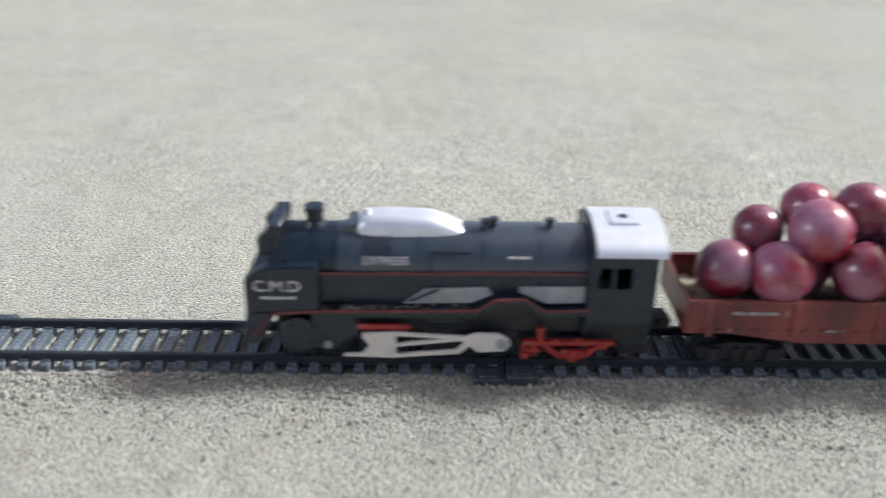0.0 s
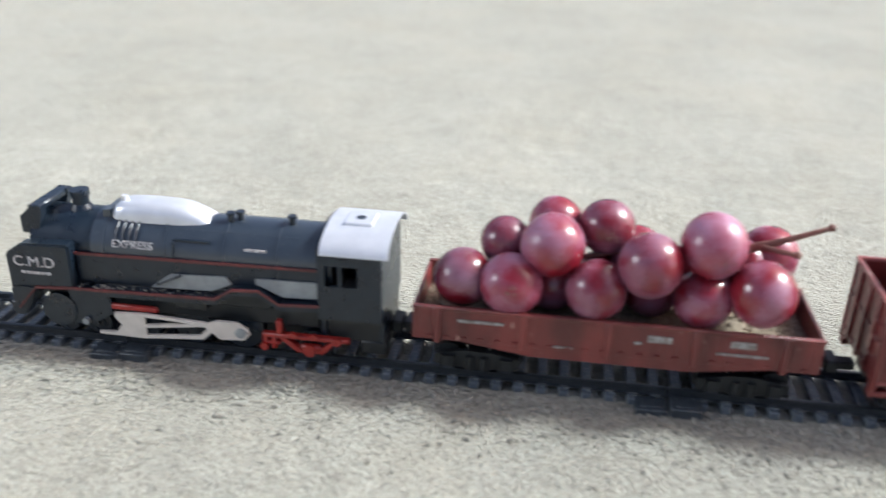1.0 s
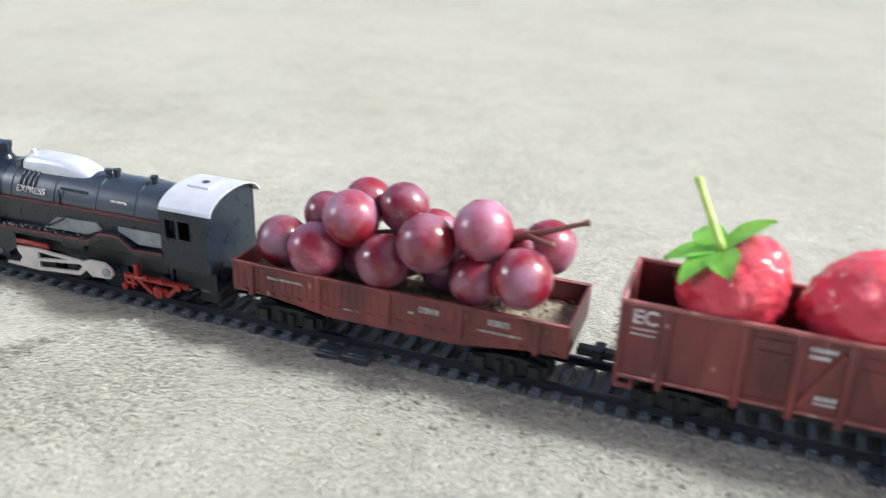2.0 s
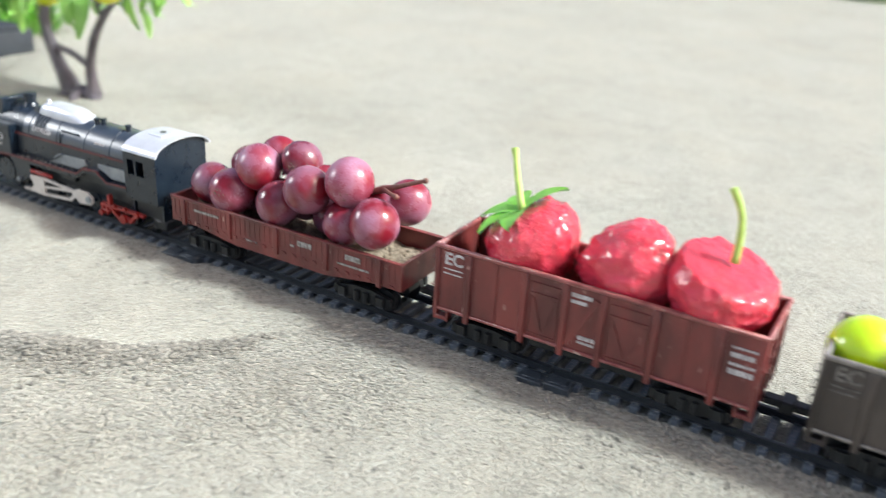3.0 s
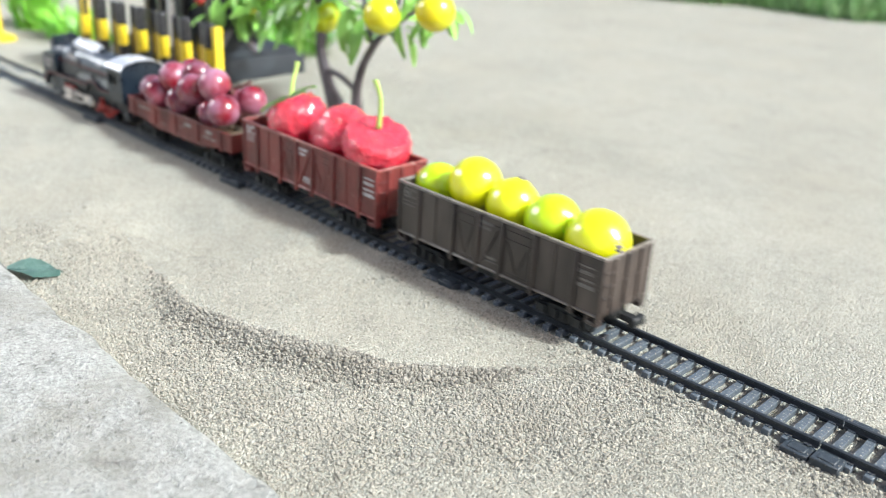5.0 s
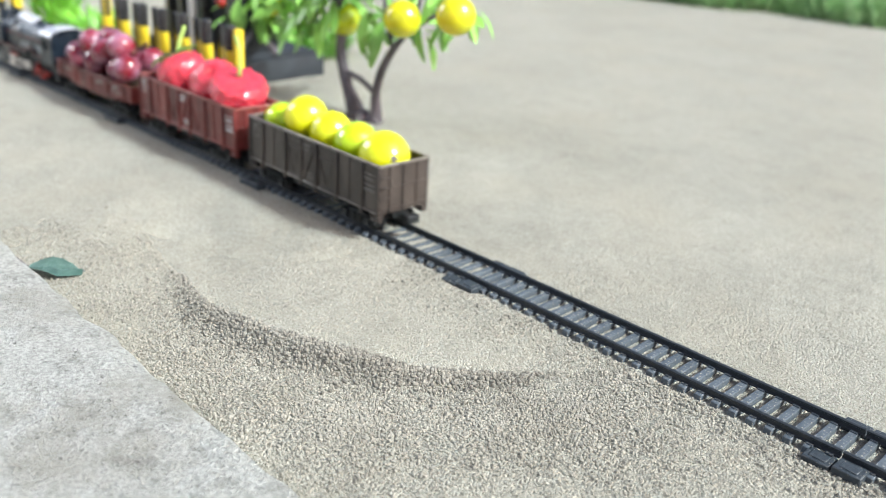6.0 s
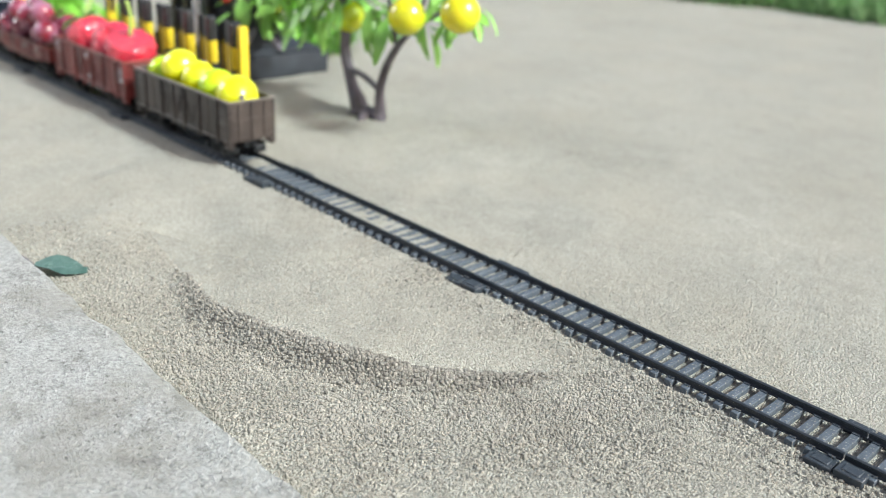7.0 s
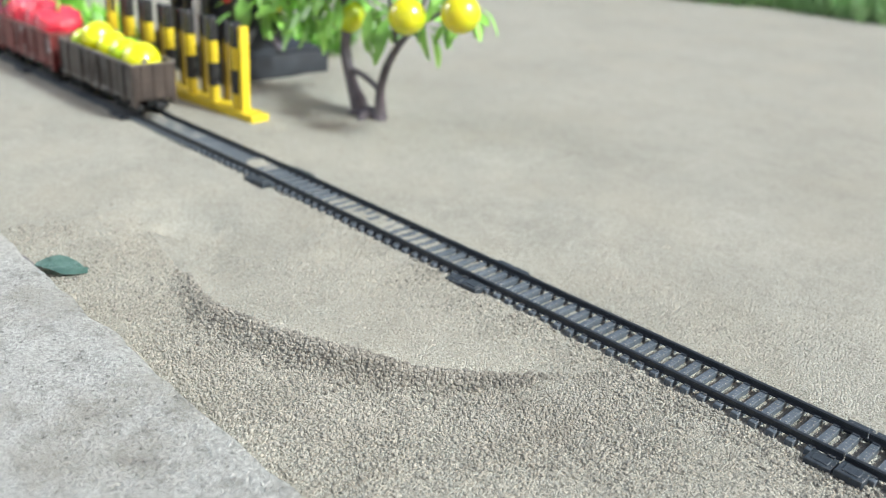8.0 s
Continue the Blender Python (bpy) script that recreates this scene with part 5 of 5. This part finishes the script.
    for x, y, z in ((0.0548, -0.015, 0.0798), (0.1028, -0.015, 0.0885), (-0.0300, 0.004, 0.0665), (-0.1200, 0.000, 0.0680), (-0.066, 0.000, 0.098), (0.010, 0.000, 0.124), (-0.094, 0.012, 0.104)):
        b = bm_new()
        ball(b, (x, y, z), 0.0121, 4, (1, 1, 0.98))
        fr = part("lemon", b, TREE_FRUIT, ob, "yellow-green artificial lemon", smooth=3.2)
        b = bm_new()
        chain(b, [(x, y, z + 0.013), (x - 0.004, y, z + 0.020), (x - 0.010, y + 0.002, z + 0.024)], [0.0009, 0.0008, 0.0007], 6)
        part("fruit_stalk", b, BARK, fr)


def make_fence():
    ORIGIN[0] = Vector((0, 0, 0))
    a, c = Vector((-0.4316, 0.0514, 0)), Vector((-0.6356, 0.0394, 0))
    d = (c - a).normalized()
    ang = math.atan2(-d.y, -d.x)
    ob = new("barrier_fence")
    ob.matrix_world = Matrix.Translation((a + c) / 2) @ Matrix.Rotation(ang, 4, "Z")
    tagged(ob, "yellow plastic barrier with black and yellow striped posts", "fence")
    half = (c - a).length / 2
    b = bm_new()
    box(b, -half, half, -0.0055, 0.0092, -0.001, 0.0065, 0.001, 2)
    part("base_bar", b, YELLOW, ob)
    b = bm_new()
    box(b, half - 0.0165, half - 0.0125, -0.0035, 0.0030, 0.0060, 0.0640, 0.0008, 2)
    part("end_post", b, YELLOW, ob)
    bands = [(0.006, 0.0175, YELLOW), (0.0175, 0.034, STRIPE_BLACK), (0.034, 0.049, YELLOW), (0.049, 0.064, STRIPE_BLACK)]
    for i in range(7):
        x = half - 0.0225 - 0.0285 * i
        p = new("striped_post")
        p.parent = ob
        p.location = (x, -0.0005, 0)
        for z0, z1, m in bands:
            b = bm_new()
            tube(b, (0, 0, z0), (0, 0, z1), 0.0038, n=18)
            if z1 > 0.06:
                ball(b, (0, 0, z1), 0.0038, 2, (1, 1, 0.5))
            part("band", b, m, p)
    # rear yellow slats, their shade painted in by the darker colour
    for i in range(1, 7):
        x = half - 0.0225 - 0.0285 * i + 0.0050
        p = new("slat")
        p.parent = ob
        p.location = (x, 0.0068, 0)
        p["label"] = "yellow plastic slat in painted shade with a black tip"
        for z0, z1, m in ((0.0055, 0.047, SHADED_YELLOW), (0.047, 0.063, STRIPE_BLACK)):
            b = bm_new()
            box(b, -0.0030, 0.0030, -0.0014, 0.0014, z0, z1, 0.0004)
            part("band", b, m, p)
    ob["group"] = "barriers beside the track"
    b = bm_new()
    box(b, -half + 0.0100, -half + 0.0140, -0.0035, 0.0030, 0.0060, 0.0640, 0.0008, 2)
    part("end_post", b, YELLOW, ob)
    copy_thing(ob, Matrix.Translation((-0.893, 0.030, 0)) @ Matrix.Rotation(ang, 4, "Z"))


def make_block():
    ORIGIN[0] = Vector((0, 0, 0))
    ob = new("slate_base")
    ang = math.atan2(0.192 - 0.112, -0.5423 + 0.540) - math.pi / 2
    ob.matrix_world = Matrix.Translation((-0.5760, 0.1500, 0))
    tagged(ob, "low dark slate-grey block with a stepped top on sand", "base")
    b = bm_new()
    box(b, -0.092, 0.034, -0.060, 0.042, -0.002, 0.0195, 0.0012, 2)
    part("lower_block", b, SLATE, ob)
    b = bm_new()
    box(b, -0.090, 0.030, -0.058, 0.036, 0.0193, 0.0235, 0.001, 2)
    part("upper_slab", b, SLATE, ob)
    # dark house wall with a white pole, rising behind the fence
    ob = new("signal_hut")
    ob.matrix_world = Matrix.Translation((-0.610, 0.130, 0))
    tagged(ob, "black toy signal hut with white pole and red lamp", "hut")
    b = bm_new()
    box(b, -0.045, 0.062, -0.018, 0.020, 0.0232, 0.085, 0.001, 2)
    part("wall", b, SLATE, ob)
    b = bm_new()
    for x in (-0.042, -0.020, 0.017, 0.058):
        box(b, x - 0.004, x + 0.004, -0.024, -0.017, 0.0232, 0.090, 0.0008)
    part("pillar", b, STRIPE_BLACK, ob)
    b = bm_new()
    tube(b, (0.012, -0.030, 0.0232), (0.012, -0.030, 0.120), 0.0032, n=16)
    part("white_pole", b, PALE, ob, "thin white pole")
    b = bm_new()
    slab(b, [(-0.050, 0.084), (0.067, 0.084), (0.058, 0.093), (-0.042, 0.093)], -0.026, 0.026)
    part("roof", b, SLATE, ob)
    b = bm_new()
    ball(b, (0.058, -0.030, 0.066), 0.0042, 3)
    tube(b, (0.058, -0.024, 0.070), (0.058, -0.030, 0.068), 0.0012, n=8)
    part("red_lamp", b, RED, ob, "red plastic lamp on an arm")


def make_forked_stem():
    """A grey stem that stands on the slate base like an upturned V."""
    ORIGIN[0] = Vector((0, 0, 0))
    ob = new("forked_stem")
    ob.location = (-0.553, 0.128, 0.0228)
    tagged(ob, "grey-violet forked plastic stem standing on the slate base", "stem")
    for q in ((0.008, -0.022), (0.004, 0.020)):
        b = bm_new()
        chain(b, [(q[0], q[1], 0), (q[0] * 0.6, q[1] * 0.55, 0.010), (0, 0, 0.024), (-0.002, -q[1] * 0.05, 0.036)], [0.0036, 0.0032, 0.0038, 0.0022], 10)
        part("leg", b, GREY_STEM, ob, smooth=3.2)
    kind = leaf_mesh("leaf", 0.020, 0.0085, TREE_LEAF, 0.35)
    rng = random.Random(31)
    for i in range(26):
        lf = new("leaf", kind)
        lf.parent = ob
        a = rng.uniform(0, 2 * math.pi)
        lf.location = (0.010 * math.cos(a), 0.016 * math.sin(a), 0.034 + rng.uniform(-0.005, 0.012))
        lf.rotation_euler = Euler((rng.uniform(-0.4, 0.4), radians(rng.uniform(-10, 75)), a))


def tuft(name, x, y, r, h, n, seed, label, mat, category, base=None):
    ORIGIN[0] = Vector((0, 0, 0))
    rng = random.Random(seed)
    ob = new(name)
    ob.location = (x, y, 0)
    tagged(ob, label, category, "plants behind the fence")
    b = bm_new()
    for i in range(n):
        a, rr = rng.uniform(0, 2 * math.pi), r * math.sqrt(rng.random()) * 0.5
        px, py = rr * math.cos(a), rr * math.sin(a)
        lean = rng.uniform(0.2, 1.0) * r * 0.8
        hh = h * rng.uniform(0.6, 1.0)
        wd = rng.uniform(0.0012, 0.0026)
        da = a + rng.uniform(-0.6, 0.6)
        q = (-math.sin(da) * wd, math.cos(da) * wd)
        pts = [(px, py, 0.0), (px + 0.4 * lean * math.cos(da), py + 0.4 * lean * math.sin(da), hh * 0.6), (px + lean * math.cos(da), py + lean * math.sin(da), hh)]
        va = [b.verts.new((p[0] - q[0] * w, p[1] - q[1] * w, p[2])) for p, w in zip(pts, (0.7, 1.0, 0.15))]
        vb = [b.verts.new((p[0] + q[0] * w, p[1] + q[1] * w, p[2])) for p, w in zip(pts, (0.7, 1.0, 0.15))]
        for k in (0, 1):
            b.faces.new((va[k], va[k + 1], vb[k + 1], vb[k]))
    part("foliage", b, mat, ob, smooth=3.2)
    if base:
        b = bm_new()
        tube(b, (0, 0, -0.001), (0, 0, base), r * 0.62, r * 0.5, n=20)
        part("pot", b, YELLOW, ob, "yellow plastic pot")


def make_grass_mat():
    """A strip of artificial grass along the far side of the sand."""
    rng = random.Random(8)
    verts, faces = [], []
    for i in range(20000):
        x = rng.uniform(-1.9, 0.3)
        y = 1.115 + 0.31 * (x + 0.424) + abs(rng.gauss(0, 0.09)) + 0.02 * math.sin(x * 31) + 0.03 * fbm(x, 0, 9.0, 3.0)
        a = rng.uniform(0, math.pi)
        h, w = rng.uniform(0.012, 0.045), rng.uniform(0.002, 0.005)
        lx, ly = rng.uniform(-0.02, 0.02), rng.uniform(-0.02, 0.01)
        k = len(verts)
        c, s = math.cos(a) * w, math.sin(a) * w
        verts += [(x - c, y - s, -0.001), (x + c, y + s, -0.001), (x + lx * 0.5 + c * 0.8, y + ly * 0.5 + s * 0.8, h * 0.6), (x + lx * 0.5 - c * 0.8, y + ly * 0.5 - s * 0.8, h * 0.6), (x + lx, y + ly, h)]
        faces += [(k, k + 1, k + 2, k + 3), (k + 3, k + 2, k + 4)]
    me = bpy.data.meshes.new("grass_strip")
    me.from_pydata(verts, [], faces)
    me.materials.append(GRASS)
    tagged(new("grass_strip", me), "strip of bright green artificial grass along the sand", "grass", kind="stuff")
    b = bm_new()
    box(b, -3.0, 2.0, 1.70, 1.78, -0.01, 0.30, 0.004)
    ORIGIN[0] = Vector((0, 0, 0))
    w = part("wall_north", b, PALE)
    tagged(w, "plain white painted low wall behind the grass", "wall", kind="structure")


def make_dead_leaf():
    ORIGIN[0] = Vector((0, 0, 0))
    ob = new("fallen_leaf")
    ob.matrix_world = Matrix.Translation((-0.2790, -0.1425, 0.0016)) @ Euler((0.05, -0.06, 0.62)).to_matrix().to_4x4()
    tagged(ob, "dull dark green fallen leaf lying at the ledge", "leaf")
    b = bm_new()
    rng = random.Random(2)
    rows = []
    for k in range(7):
        f = k / 6
        w = 0.0058 * math.sin(math.pi * (0.08 + 0.86 * f))
        rows.append([b.verts.new((-0.013 + 0.026 * f, s * w * 1.15, 0.0022 * abs(s) * math.sin(f * 5) + 0.0012 * f + rng.uniform(0, 0.0008))) for s in (-1, -0.5, 0, 0.5, 1)])
    for ra, rb in zip(rows, rows[1:]):
        for k in range(4):
            b.faces.new((ra[k], rb[k], rb[k + 1], ra[k + 1]))
    bmesh.ops.solidify(b, geom=b.faces[:], thickness=0.0004)
    part("blade", b, DRYLEAF, ob, smooth=1.0)
    b = bm_new()
    chain(b, [(-0.013, 0, 0.0005), (-0.019, 0.002, 0.003), (-0.023, 0.003, 0.002)], [0.0006, 0.0006, 0.0005], 6)
    part("leaf_stalk", b, BARK, ob, smooth=3.2)


def motions():
    """Everything that travels: the vehicles, their loads and the turning wheels."""
    times = sorted({t for t, _ in STEPS} | {5.3, 5.6, 5.9, 6.2, 6.75, 7.25, 7.75})
    for ob, x0, m in RIDERS:
        walk(ob, [(t, on_track(x0, travelled(t)) @ m) for t in times])
    for ob, at, r in WHEELSETS:
        walk(ob, [(k / FPS, Matrix.Translation(at) @ Matrix.Rotation(travelled(k / FPS) / r, 4, "Y")) for k in range(241)])


make_ground()
make_ledge()
make_loco()
make_low_wagon()
make_high_wagon(0.3398, 0.4476, BROWN, HIGHLIT_RED, "red-brown high-sided toy gondola wagon carrying strawberries", WHITE_INK)
make_high_wagon(0.4622, 0.5716, DARKBROWN, HIGHLIT_DARK, "dark brown high-sided toy gondola wagon carrying lemons", DIM_INK)
make_grapes()
strawberry(0.3678, 0.000, 0.0440, 0.0157, -4, (9, -26), True, True)
strawberry(0.4022, 0.001, 0.0434, 0.0156, 15, (0, 80), False, False, 1.08)
strawberry(0.4290, 0.000, 0.0448, 0.0166, 15, (12, 14), False, True, 1.0, 0.50)
lemon(0.4712, 0.001, 0.0368, 0.0106, LIME, (20, 30), "glossy green artificial lemon in the wagon")
lemon(0.4932, 0.000, 0.0442, 0.0114, LEMON, (-30, 100), "glossy yellow artificial lemon in the wagon")
lemon(0.5136, 0.001, 0.0402, 0.0112, LEMON, (-75, 60), "glossy yellow artificial lemon in the wagon")
lemon(0.5354, 0.000, 0.0402, 0.0112, LIME, (-20, 10), "glossy yellow-green artificial lemon in the wagon")
lemon(0.5580, -0.001, 0.0398, 0.0124, LEMON, (-10, -20), "glossy yellow artificial lemon in the wagon")
make_tree()
make_fence()
make_block()
make_forked_stem()
tuft("green_plant", -0.672, 0.058, 0.032, 0.040, 120, 3, "bright yellow-green plastic plant beside the barrier", LEAF_GREEN, "plant")
tuft("green_plant", -0.790, 0.095, 0.040, 0.030, 110, 4, "bright yellow-green plastic plant tuft on sand", LEAF_GREEN, "plant")
tuft("green_plant", -0.860, 0.090, 0.040, 0.055, 110, 5, "bright yellow-green plastic plant tuft on sand", LEAF_GREEN, "plant")
tuft("green_plant", -0.628, 0.240, 0.060, 0.030, 140, 6, "bright green plastic plant tuft on sand", LEAF_GREEN, "plant")
make_grass_mat()
make_dead_leaf()
make_track()
make_grains()
motions()
